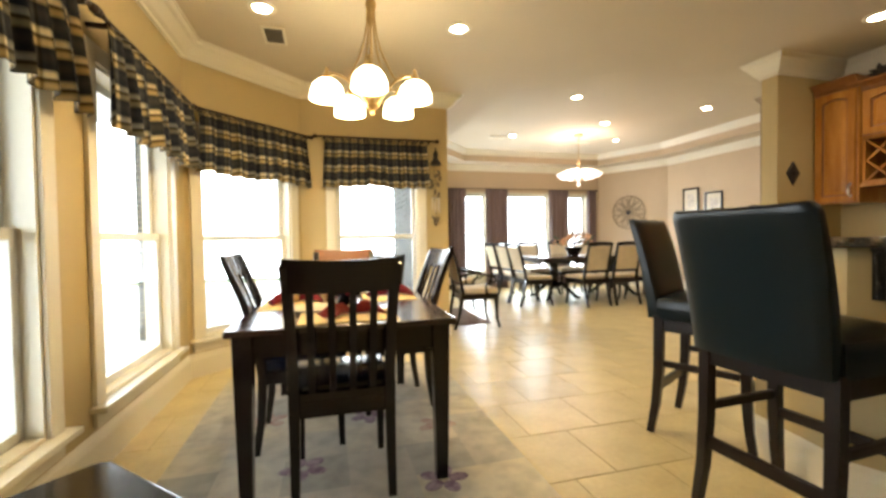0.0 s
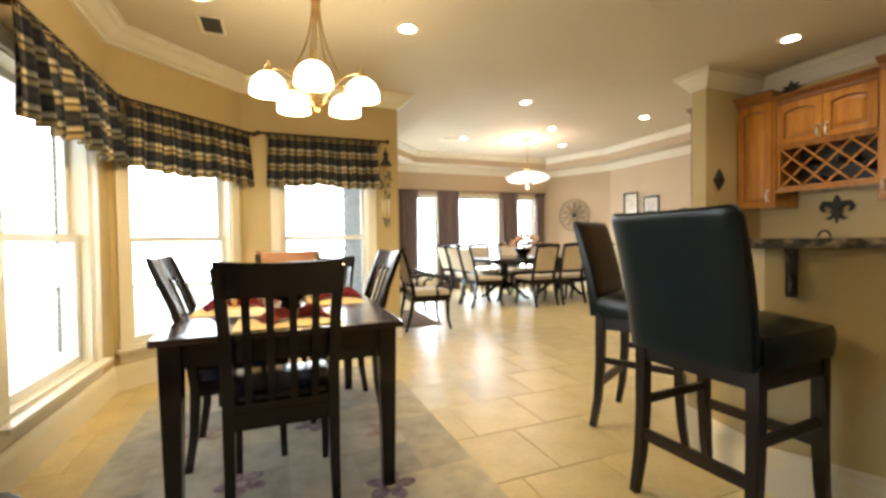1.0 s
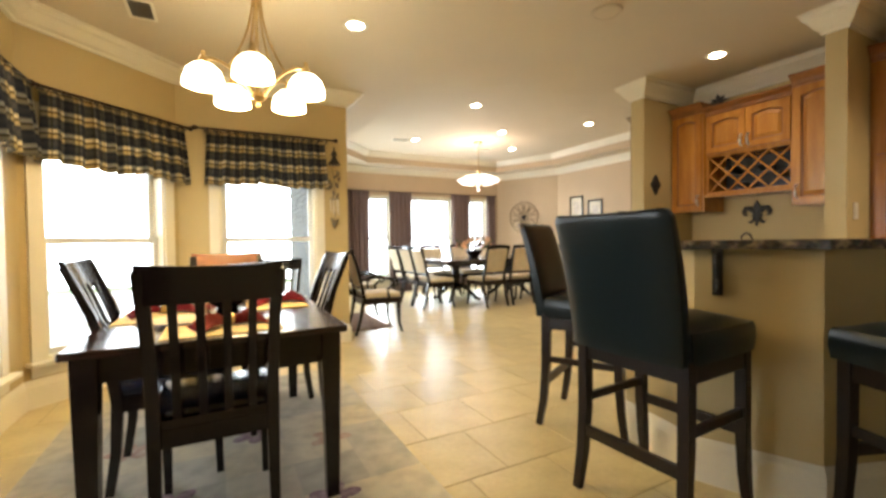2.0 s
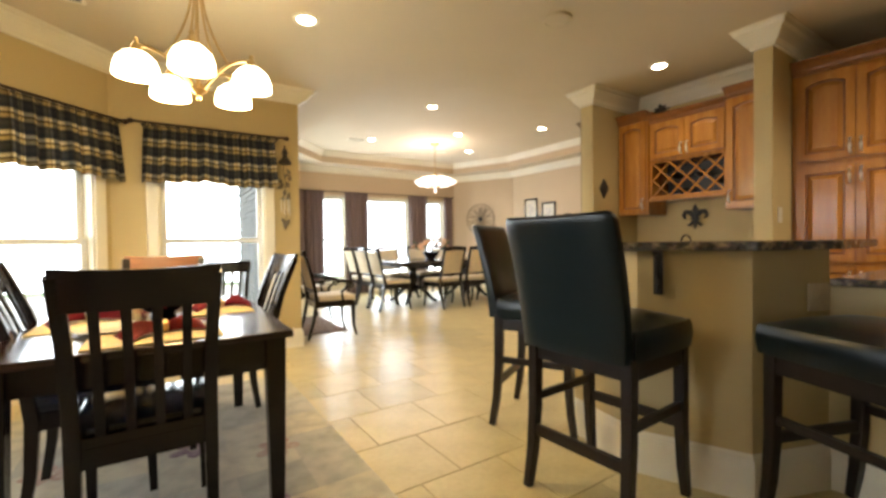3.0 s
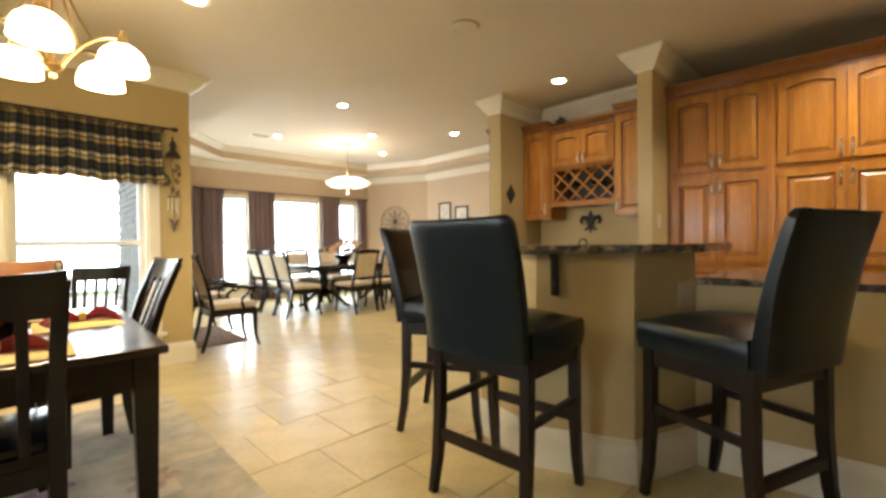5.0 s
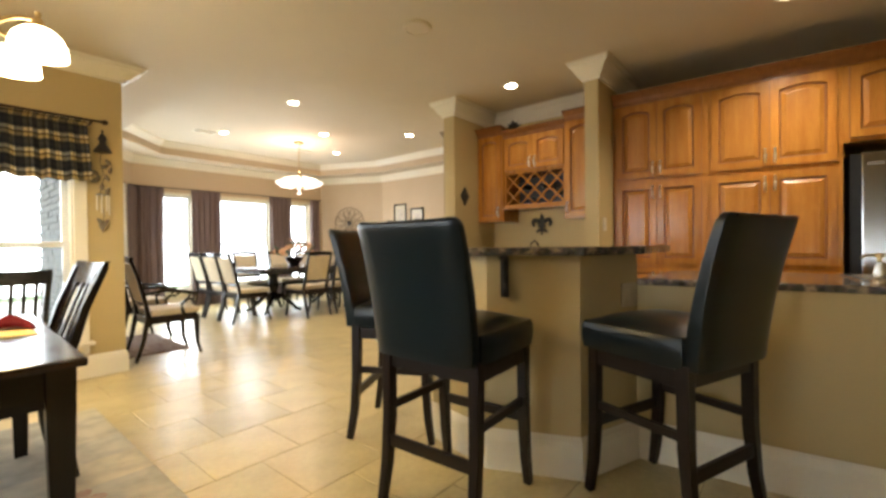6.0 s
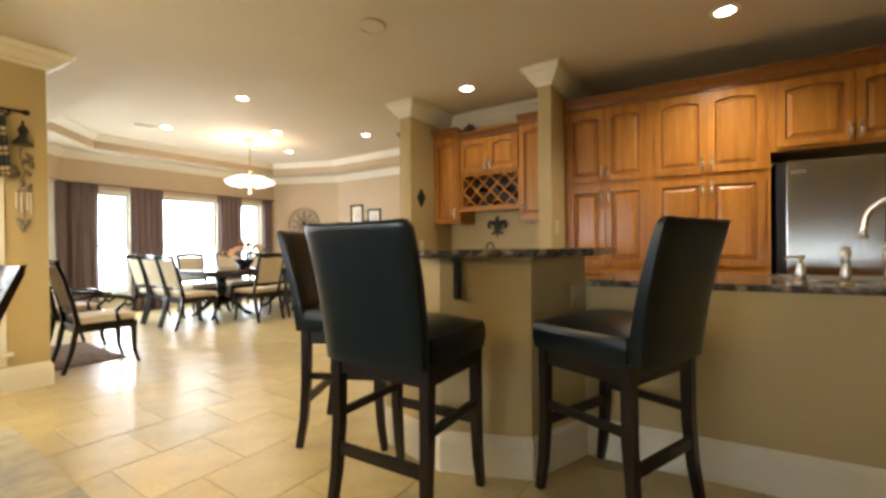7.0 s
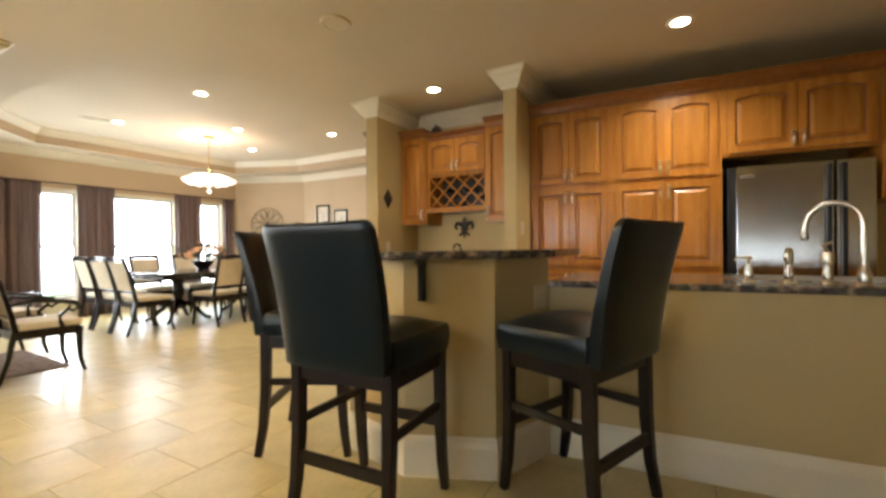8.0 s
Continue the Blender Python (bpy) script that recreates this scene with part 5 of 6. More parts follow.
def nook_counter():
    """Wet bar under the wine rack: base cabinet, granite slab and a small faucet."""
    cabinet(pose(4.27, 1.474, 0), 1.494, 0.10, 0.878, 0.565, [(0.04, 0.74, 0.13, 0.85, 0.0, 1, 0.74), (0.754, 1.454, 0.13, 0.85, 0.0, -1, 0.74)], "honey maple base cabinet of the wine nook", name="base_cabinet")
    bm = bmesh.new()
    box(bm, 4.235, 4.836, 1.474, 2.966, 0.88, 0.918)
    solo("nook_counter", bm, GRANITE, "dark speckled granite counter in the wine nook", "counter", bevel=0.006)
    root = thing("faucet", pose(4.70, 2.285, 0.9185, 0, 0, 150), "small dark bronze bar faucet on the nook counter", "faucet")
    bm = bmesh.new()
    lathe(bm, [(0.026, 0.0), (0.024, 0.01), (0.014, 0.02), (0.012, 0.05)], 14)
    part("base", bm, BRONZE, root, smooth=True)
    bm = bmesh.new()
    tube(bm, [(0, 0, 0.04), (0, 0, 0.17)] + [(0.05 - 0.05 * math.cos(math.pi * i / 8), 0, 0.18 + 0.055 * math.sin(math.pi * i / 8)) for i in range(9)] + [(0.10, 0, 0.155)], 0.009, 8)
    part("spout", bm, BRONZE, root, smooth=True)
    bm = bmesh.new()
    tube(bm, [(0, 0.012, 0.03), (0, 0.05, 0.05), (0, 0.07, 0.075)], [0.008, 0.006, 0.007], 8)
    part("lever", bm, BRONZE, root, smooth=True)


nook_counter()


def cabinet_ornament():
    """Low iron leaf spray lying on the cabinet top."""
    root = thing("cabinet_ornament", pose(4.62, 2.56, 2.427), "small dark iron leaf ornament on top of the wall cabinet", "ornament")
    bm = bmesh.new()
    lathe(bm, [(0.045, 0.0), (0.05, 0.008), (0.03, 0.018), (0.018, 0.04), (0.02, 0.06), (0.001, 0.075)], 14)
    part("base", bm, IRON, root, smooth=True)
    for k, (dy, rise) in enumerate(((-0.11, 0.03), (-0.07, 0.07), (0.0, 0.10), (0.07, 0.06), (0.11, 0.02))):
        bm = bmesh.new()
        tube(bm, [(0, 0, 0.05), (0, dy * 0.5, 0.06 + rise * 0.7), (0, dy, 0.055 + rise)], [0.008, 0.018, 0.003], 6)
        part("leaf", bm, IRON, root, smooth=True)


cabinet_ornament()


def bottles():
    rnd = random.Random(5)
    for y, z in ((2.0, 1.70), (2.17, 1.78), (2.34, 1.62), (2.45, 1.80)):
        bm = bmesh.new()
        lathe(bm, [(0.001, 0.0), (0.036, 0.002), (0.037, 0.17), (0.014, 0.22), (0.013, 0.26), (0.001, 0.262)], 14, pose(NX + 0.31, y, z, 0, -90, 0))
        solo("wine_bottle", bm, BLACKPLASTIC, "dark glass wine bottle lying in the rack", "bottle", "wine bottles", smooth=True)


bottles()


def fleur_de_lis():
    """Cast iron wall ornament: a tall centre leaf, two curling side leaves, a band and a foot."""
    root = thing("wall_ornament", pose(KX - 0.002, 2.30, 1.335, 0, 0, -90), "black cast iron fleur-de-lis wall ornament", "ornament")
    s = 0.118
    bm = bmesh.new()
    prof = [(0, 1.25), (0.16, 0.95), (0.27, 0.62), (0.22, 0.3), (0.10, 0.05), (0.08, -0.1), (-0.08, -0.1), (-0.10, 0.05), (-0.22, 0.3), (-0.27, 0.62), (-0.16, 0.95)]
    lo = [bm.verts.new((x * s, -0.022, z * s)) for x, z in prof]
    hi = [bm.verts.new((x * s, -0.004, z * s)) for x, z in prof]
    bm.faces.new(lo)
    for i in range(len(prof)):
        j = (i + 1) % len(prof)
        bm.faces.new((lo[i], lo[j], hi[j], hi[i]))
    part("centre_leaf", bm, IRON, root)
    for d in (-1, 1):
        bm = bmesh.new()
        pts = [(0.12, -0.05), (0.26, 0.25), (0.5, 0.55), (0.8, 0.58), (0.98, 0.32), (0.92, 0.05), (0.72, -0.02)]
        tube(bm, [(x * s * d, -0.014, z * s) for x, z in pts], [0.010, 0.020, 0.026, 0.026, 0.022, 0.016, 0.008], 8)
        part("side_leaf", bm, IRON, root, smooth=True)
        bm = bmesh.new()
        pts = [(0.12, -0.15), (0.25, -0.4), (0.45, -0.6), (0.66, -0.58)]
        tube(bm, [(x * s * d, -0.014, z * s) for x, z in pts], [0.010, 0.016, 0.015, 0.007], 8)
        part("lower_leaf", bm, IRON, root, smooth=True)
    bm = bmesh.new()
    box(bm, -0.42 * s, 0.42 * s, -0.026, -0.004, -0.16 * s, 0.02 * s)
    part("band", bm, IRON, root, bevel=0.003)
    bm = bmesh.new()
    bar(bm, [(0, -0.013, -0.16 * s), (0, -0.013, -0.6 * s), (0, -0.013, -0.98 * s)], [0.022, 0.030, 0.004], 0.014, (0, 1, 0))
    part("foot", bm, IRON, root)


fleur_de_lis()


def diamond_plaque():
    root = thing("wall_plaque", pose(4.20, 2.968, 1.685, 0, 0, 0), "small dark iron diamond wall plaque", "plaque")
    bm = bmesh.new()
    r = 0.10
    f = [bm.verts.new((x * r * 0.72, -0.018, z * r)) for x, z in ((1, 0), (0, 1), (-1, 0), (0, -1))]
    b = [bm.verts.new((v.co.x * 1.12, -0.001, v.co.z * 1.12)) for v in f]
    bm.faces.new(f)
    for i in range(4):
        bm.faces.new((f[i], f[(i + 1) % 4], b[(i + 1) % 4], b[i]))
    part("diamond", bm, IRON, root)
    bm = bmesh.new()
    bmesh.ops.create_icosphere(bm, subdivisions=2, radius=0.026, matrix=pose(0, -0.02, 0) @ Matrix.Diagonal((1, 0.5, 1, 1)))
    part("boss", bm, IRON, root, smooth=True)


diamond_plaque()


def switch_plate(m):
    root = thing("light_switch", m, "ivory wall light switch plate", "switch")
    bm = bmesh.new()
    box(bm, -0.037, 0.037, -0.008, -0.001, -0.06, 0.06)
    part("plate", bm, WHITEPLASTIC, root, bevel=0.003)
    bm = bmesh.new()
    box(bm, -0.014, 0.014, -0.012, -0.0085, -0.028, 0.028)
    part("rocker", bm, WHITEPLASTIC, root)


switch_plate(pose(4.15, 1.344, 1.295))
switch_plate(pose(4.20, 2.968, 1.13))


def faucet():
    root = thing("faucet", pose(2.79, -0.675, 0.9365, 0, 0, 65), "polished nickel gooseneck kitchen faucet on the granite counter", "faucet")
    bm = bmesh.new()
    pts = [(0, 0, 0.02), (0, 0, 0.20)]
    for i in range(13):
        a = math.pi * i / 12
        pts.append((0.10 - 0.10 * math.cos(a), 0, 0.265 + 0.105 * math.sin(a)))
    pts += [(0.203, 0, 0.235)]
    tube(bm, pts, 0.013, 12)
    part("spout", bm, NICKEL, root, smooth=True)
    bm = bmesh.new()
    lathe(bm, [(0.034, 0.0), (0.032, 0.01), (0.024, 0.02), (0.026, 0.05), (0.018, 0.075), (0.014, 0.09)], 18)
    part("base", bm, NICKEL, root, smooth=True)
    bm = bmesh.new()
    lathe(bm, [(0.014, 0.0), (0.017, 0.006), (0.016, 0.03), (0.012, 0.034)], 14, pose(0.203, 0, 0.20))
    part("aerator", bm, NICKEL, root, smooth=True)


def counter_fitting(x, y, kind_):
    names = {"dispenser": "brass and nickel soap dispenser on the granite counter", "sprayer": "polished nickel side sprayer on the granite counter", "lever": "brass and nickel faucet lever valve on the granite counter"}
    root = thing({"dispenser": "soap_dispenser", "sprayer": "side_sprayer", "lever": "faucet_valve"}[kind_], pose(x, y, 0.9365, 0, 0, 115), names[kind_], kind_)
    bm = bmesh.new()
    lathe(bm, [(0.028, 0.0), (0.027, 0.012), (0.018, 0.022), (0.021, 0.045), (0.015, 0.075), (0.016, 0.09)], 16)
    part("base", bm, NICKEL, root, smooth=True)
    bm = bmesh.new()
    if kind_ == "dispenser":
        lathe(bm, [(0.007, 0.09), (0.007, 0.11), (0.018, 0.112), (0.016, 0.128), (0.001, 0.13)], 14)
        tube(bm, [(0, 0, 0.118), (0.05, 0, 0.122), (0.062, 0, 0.108)], 0.006, 8)
        part("pump", bm, BRASS, root, smooth=True)
    elif kind_ == "sprayer":
        lathe(bm, [(0.014, 0.09), (0.020, 0.12), (0.018, 0.15), (0.012, 0.165), (0.001, 0.168)], 14)
        part("grip", bm, NICKEL, root, smooth=True)
    else:
        lathe(bm, [(0.022, 0.09), (0.026, 0.11), (0.022, 0.145), (0.001, 0.155)], 16)
        part("cap", bm, NICKEL, root, smooth=True)
        bm = bmesh.new()
        tube(bm, [(0, 0, 0.15), (0.02, 0, 0.175), (-0.015, 0, 0.19)], [0.008, 0.010, 0.006], 8)
        part("lever", bm, BRASS, root, smooth=True)


faucet()
counter_fitting(2.79, -0.265, "dispenser")
counter_fitting(2.79, -0.417, "sprayer")
counter_fitting(2.79, -0.555, "lever")

# ---- dining room ----
def drape(a, b, u0, u1, z0, z1, seed, material=None, label="floor-length mauve brown drape on a bronze rod", off=0.09):
    m, L = frame_of(a, b)
    rnd = random.Random(seed)
    p = [rnd.uniform(0, 6.28) for _ in range(4)]
    bm = bmesh.new()
    nu, nv = max(18, int((u1 - u0) / 0.014)), 8
    g = []
    for i in range(nu + 1):
        u = u0 + (u1 - u0) * i / nu
        col = []
        for j in range(nv + 1):
            v = j / nv
            f = math.sin((u - u0) * 62 + p[0]) + 0.4 * math.sin(u * 31 + p[1] + v) + 0.25 * math.sin(u * 110 + p[2])
            col.append(bm.verts.new((u + 0.012 * math.sin(v * 3 + p[3]) * v, -off - 0.028 * f * (0.6 + 0.5 * v), z1 - (z1 - z0) * v)))
        g.append(col)
    for i in range(nu):
        for j in range(nv):
            bm.faces.new((g[i][j], g[i + 1][j], g[i + 1][j + 1], g[i][j + 1]))
    root = thing("drape", m, label, "drape", "dining room drapes")
    part("panel", bm, material or DRAPE, root, smooth=True).modifiers.new("cloth", "SOLIDIFY").thickness = 0.004
    n = max(3, int((u1 - u0) / 0.08))
    for k in range(n):
        bm = bmesh.new()
        u = u0 + 0.02 + (u1 - u0 - 0.04) * k / (n - 1)
        tube(bm, [(u, -off + 0.019 * math.cos(2 * math.pi * i / 12), z1 + 0.008 + 0.019 * math.sin(2 * math.pi * i / 12)) for i in range(13)], 0.003, 5)
        part("ring", bm, BRONZE, root)
    return root


RZ = 2.215
rod((2.47, DW), (6.18, DW), RZ, 0.10, "long dark bronze curtain rod across the dining windows")
for k, (x0, x1) in enumerate(((2.48, 2.94), (3.38, 3.92), (4.94, 5.47), (5.95, 6.19))):
    drape(DIN[2], DIN[3], x0 - DIN[2][0], x1 - DIN[2][0], 0.006, RZ - 0.01, k + 3, off=0.10)
dm, dl = frame_of(DIN[1], DIN[2])
drape(DIN[1], DIN[2], 1.42, dl - 0.06, 0.006, RZ - 0.01, 21)
drape(DIN[1], DIN[2], 1.08, 1.40, 0.006, RZ - 0.01, 22, SHEER, "pale sheer curtain beside mauve drapes", 0.07)


def sunburst():
    """Round pierced metal medallion: rim, hub, scrolled spokes."""
    m, L = frame_of(DIN[3], DIN[4])
    root = thing("wall_medallion", m @ pose(L * 0.47, -0.02, 1.665), "round bronze scrollwork wall medallion", "wall art")
    R = 0.37
    bm = bmesh.new()
    pts = [(R * math.cos(2 * math.pi * i / 40), 0, R * math.sin(2 * math.pi * i / 40)) for i in range(41)]
    tube(bm, pts, 0.012, 6)
    part("rim", bm, BRONZEART, root, smooth=True)
    bm = bmesh.new()
    bmesh.ops.create_icosphere(bm, subdivisions=2, radius=0.055, matrix=Matrix.Diagonal((1, 0.35, 1, 1)))
    part("hub", bm, IRON, root, smooth=True)
    for k in range(10):
        a = 2 * math.pi * k / 10
        bm = bmesh.new()
        q = Matrix.Rotation(a, 4, "Y")
        for s in (-1, 1):
            tube(bm, [q @ Vector(p) for p in ((0.05, 0, 0), (0.14, 0, 0.022 * s), (0.22, 0, 0.055 * s), (0.30, 0, 0.06 * s), (0.335, 0, 0.02 * s))], [0.008, 0.010, 0.012, 0.010, 0.007], 6)
        part("spoke", bm, BRONZEART, root, smooth=True)


BRONZEART = mat("aged_bronze", (0.30, 0.22, 0.14), 0.55, metal=0.2, color2=(0.20, 0.145, 0.09), scale=14)
sunburst()


def picture(m, w, h, label):
    root = thing("picture_frame", m, label, "picture", "framed prints")
    bm = bmesh.new()
    t = 0.035
    for q in ((-w / 2, w / 2, h / 2 - t, h / 2), (-w / 2, w / 2, -h / 2, -h / 2 + t), (-w / 2, -w / 2 + t, -h / 2 + t, h / 2 - t), (w / 2 - t, w / 2, -h / 2 + t, h / 2 - t)):
        box(bm, q[0], q[1], -0.028, -0.001, q[2], q[3])
    part("frame", bm, ESPRESSO, root, bevel=0.003)
    bm = bmesh.new()
    box(bm, -w / 2 + t, w / 2 - t, -0.012, -0.002, -h / 2 + t, h / 2 - t)
    part("mount", bm, CERAMIC, root)
    bm = bmesh.new()
    box(bm, -w / 2 + t + 0.07, w / 2 - t - 0.07, -0.015, -0.0125, -h / 2 + t + 0.09, h / 2 - t - 0.09)
    part("print", bm, PAPER, root)


em, el = frame_of(DIN[4], DIN[5])
picture(em @ pose(0.60, -0.001, 1.81), 0.38, 0.50, "dark framed small print on a tan wall")
picture(em @ pose(1.12, -0.001, 1.73), 0.38, 0.42, "dark framed small print on a tan wall")

# daylight entering by the tall dining room windows
wm, wl_ = frame_of(DIN[2], DIN[3])
for u0, u1, z0, z1, wm, power in ((*D_HOLES[0], wm, 24.0), (*D_HOLES[1], wm, 11.0), (*D_HOLES[2], wm, 11.0), (0.45, 1.25, 0.30, 2.12, dm, 13.0)):
    lamp = new("dining_window_daylight", bpy.data.lights.new("dining_window_daylight", "AREA"))
    lamp.data.shape, lamp.data.size, lamp.data.size_y = "RECTANGLE", u1 - u0 - 0.06, z1 - z0 - 0.06
    lamp.data.energy, lamp.data.color = power * (u1 - u0) * (z1 - z0), (0.80, 0.91, 1.0)
    lamp.matrix_world = wm @ pose((u0 + u1) / 2, -0.02, (z0 + z1) / 2, -90)

CX, CY = 4.46, 6.85


def dining_chandelier():
    root = thing("chandelier", pose(CX, CY, 0), "lit alabaster glass dining chandelier with scalloped tulips", "chandelier")
    bm = bmesh.new()
    lathe(bm, [(0.09, HT - 0.001), (0.08, HT - 0.03), (0.02, HT - 0.05), (0.009, HT - 0.06), (0.009, 2.45), (0.03, 2.44), (0.03, 2.40), (0.01, 2.38)], 18)
    part("stem", bm, BRASS, root, smooth=True)
    for ring, r0, n, z0, k0 in ((0, 0.268, 7, 2.215, 0.2), (1, 0.14, 4, 2.19, 0.3)):
        for k in range(n):
            a = 2 * math.pi * k / n + k0
            c, sn = math.cos(a), math.sin(a)
            bm = bmesh.new()
            tube(bm, [(0.02 * c, 0.02 * sn, 2.30), (r0 * 0.5 * c, r0 * 0.5 * sn, z0 - 0.03), (r0 * 0.92 * c, r0 * 0.92 * sn, z0)], 0.008, 6)
            arm = part("arm", bm, BRASS, root)
            bm = bmesh.new()
            m = pose(r0 * c, r0 * sn, z0) @ Matrix.Rotation(a, 4, "Z") @ Matrix.Rotation(radians(24), 4, "Y")
            prof = [(0.02, 0.0), (0.062, 0.006), (0.092, 0.034), (0.104, 0.066), (0.112, 0.10)]
            steps = 20
            rows = []
            for r, z in prof + [(r - 0.006, z + 0.003) for r, z in prof[::-1]]:
                lobes = [r * (1 + 0.07 * (z / 0.09) * math.cos(5 * 2 * math.pi * i / steps)) for i in range(steps)]
                rows.append([bm.verts.new(m @ Vector((lobes[i] * math.cos(2 * math.pi * i / steps), lobes[i] * math.sin(2 * math.pi * i / steps), z))) for i in range(steps)])
            for r1, r2 in zip(rows, rows[1:]):
                for i in range(steps):
                    j = (i + 1) % steps
                    bm.faces.new((r1[i], r1[j], r2[j], r2[i]))
            part("shade", bm, SHADE2, arm, "lit scalloped alabaster glass tulip", smooth=True)
    bm = bmesh.new()
    lathe(bm, [(0.001, 2.05), (0.022, 2.055), (0.034, 2.075), (0.026, 2.098), (0.010, 2.108), (0.010, 2.15), (0.022, 2.17), (0.012, 2.2), (0.012, 2.42)], 18)
    part("finial", bm, SHADE2, root, "lit alabaster glass drop", smooth=True)
    lamp = new("dining_chandelier_light", bpy.data.lights.new("dining_chandelier_light", "POINT"))
    lamp.data.energy, lamp.data.color, lamp.data.shadow_soft_size = 19.0, (1.0, 0.79, 0.66), 0.12
    lamp.location = (CX, CY, 2.52)


dining_chandelier()


def upholstered_chair(m, arms=False):
    """Faces +y; cream padded back and seat in a dark frame."""
    root = thing("armchair" if arms else "dining_chair", m, "cream upholstered armchair with dark scrolled arms" if arms else "cream upholstered dining chair with dark carved frame", "chair", "" if arms else "chairs round the dining table")
    W, D, top = 0.50, 0.47, 1.02
    for sx in (-1, 1):
        x = sx * (W / 2 - 0.03)
        bm = bmesh.new()
        bar(bm, [(x, D / 2 + 0.02, 0), (x, D / 2 - 0.015, 0.12), (x, D / 2 - 0.02, 0.3), (x, D / 2 - 0.02, 0.42)], [0.026, 0.03, 0.042, 0.052], [0.026, 0.03, 0.042, 0.052], (0, 1, 0))
        part("leg", bm, ESPRESSO, root, bevel=0.003)
        bm = bmesh.new()
        bar(bm, [(x, -D / 2 - 0.09, 0), (x, -D / 2 - 0.03, 0.2), (x, -D / 2 + 0.015, 0.44), (x * 0.98, -D / 2 - 0.01, 0.6), (x * 0.97, -D / 2 - 0.07, 0.85), (x, -D / 2 - 0.13, top)], [0.03, 0.036, 0.042, 0.038, 0.034, 0.032], [0.03, 0.036, 0.042, 0.036, 0.03, 0.028], (0, 1, 0))
        part("back_post", bm, ESPRESSO, root, bevel=0.003)
        if arms:
            bm = bmesh.new()
            q = sx * (W / 2 + 0.02)
            tube(bm, [(x, -D / 2 - 0.02, 0.66), (q, -0.1, 0.69), (q + sx * 0.02, 0.08, 0.67), (q + sx * 0.02, 0.17, 0.645), (q + sx * 0.015, 0.20, 0.60), (q, 0.155, 0.575), (q, 0.12, 0.60), (q, 0.14, 0.625)], [0.016, 0.017, 0.02, 0.022, 0.02, 0.017, 0.015, 0.012], 8)
            tube(bm, [(q, 0.13, 0.60), (q, 0.06, 0.54), (q * 0.97, 0.07, 0.48), (x, 0.10, 0.42)], [0.015, 0.018, 0.018, 0.018], 8)
            part("arm", bm, ESPRESSO, root, "dark scrolled arm", smooth=True)
    bm = bmesh.new()
    for q in ((-W / 2 + 0.03, W / 2 - 0.03, D / 2 - 0.045, D / 2 - 0.012), (-W / 2 + 0.03, W / 2 - 0.03, -D / 2 + 0.0, -D / 2 + 0.03), (-W / 2 + 0.012, -W / 2 + 0.045, -D / 2 + 0.03, D / 2 - 0.045), (W / 2 - 0.045, W / 2 - 0.012, -D / 2 + 0.03, D / 2 - 0.045)):
        box(bm, *q, 0.36, 0.435)
    part("seat_frame", bm, ESPRESSO, root, bevel=0.003)
    bm = bmesh.new()
    box(bm, -W / 2 + 0.012, W / 2 - 0.012, -D / 2 + 0.035, D / 2 + 0.005, 0.436, 0.50)
    part("seat", bm, LINEN, root, "cream padded seat", smooth=True, bevel=0.022)
    t = 0.030
    def yb(z):
        return -D / 2 + 0.01 - 0.14 * max(0, (z - 0.5) / (top - 0.5)) ** 1.25
    for z0, z1 in ((0.545, 0.585), (top - 0.05, top + 0.012)):
        bm = bmesh.new()
        bar(bm, [(-W / 2 + 0.04, yb(z0) + 0.002, (z0 + z1) / 2), (0, yb(z0) - 0.012, (z0 + z1) / 2 + (0.012 if z1 > 1 else 0)), (W / 2 - 0.04, yb(z0) + 0.002, (z0 + z1) / 2)], t, z1 - z0, (0, 0, 1))
        part("back_rail", bm, ESPRESSO, root, bevel=0.003)
    bm = bmesh.new()
    n = 6
    F, B = [], []
    for k in range(n + 1):
        z = 0.586 + (top - 0.055 - 0.586) * k / n
        F.append([bm.verts.new((x, yb(z) + 0.014 - (0.012 if abs(x) > 0.18 else 0), z)) for x in (-0.195, -0.15, 0, 0.15, 0.195)])
        B.append([bm.verts.new((x, yb(z) - 0.016 + (0.008 if abs(x) > 0.18 else 0), z)) for x in (-0.195, -0.15, 0, 0.15, 0.195)])
    for A_ in (F, B):
        for r0, r1 in zip(A_, A_[1:]):
            for i in range(4):
                bm.faces.new((r0[i], r0[i + 1], r1[i + 1], r1[i]))
    for k in range(n):
        for i in (0, 4):
            bm.faces.new((F[k][i], F[k + 1][i], B[k + 1][i], B[k][i]))
    for k in (0, n):
        for i in range(4):
            bm.faces.new((F[k][i], F[k][i + 1], B[k][i + 1], B[k][i]))
    part("backrest", bm, LINEN, root, "cream padded backrest", smooth=True)
    return root


TW, TL = 2.5, 1.35
dchair = upholstered_chair(pose(3.30, 6.45, 0, 0, 0, -90))
for m in (pose(3.30, 6.98, 0, 0, 0, -88), pose(3.30, 7.52, 0, 0, 0, -91), pose(4.14, 6.15, 0, 0, 0, 4), pose(4.72, 6.15, 0, 0, 0, -2), pose(5.30, 6.15, 0, 0, 0, 0),
          pose(4.05, 7.75, 0, 0, 0, 180), pose(4.75, 7.78, 0, 0, 0, 178), pose(5.35, 7.75, 0, 0, 0, 182), pose(5.95, 6.9, 0, 0, 0, 90)):
    copy_thing(dchair, m)
upholstered_chair(pose(1.815, 5.15, 0, 0, 0, -92), True)
upholstered_chair(pose(1.86, 6.25, 0, 0, 0, -80), True)


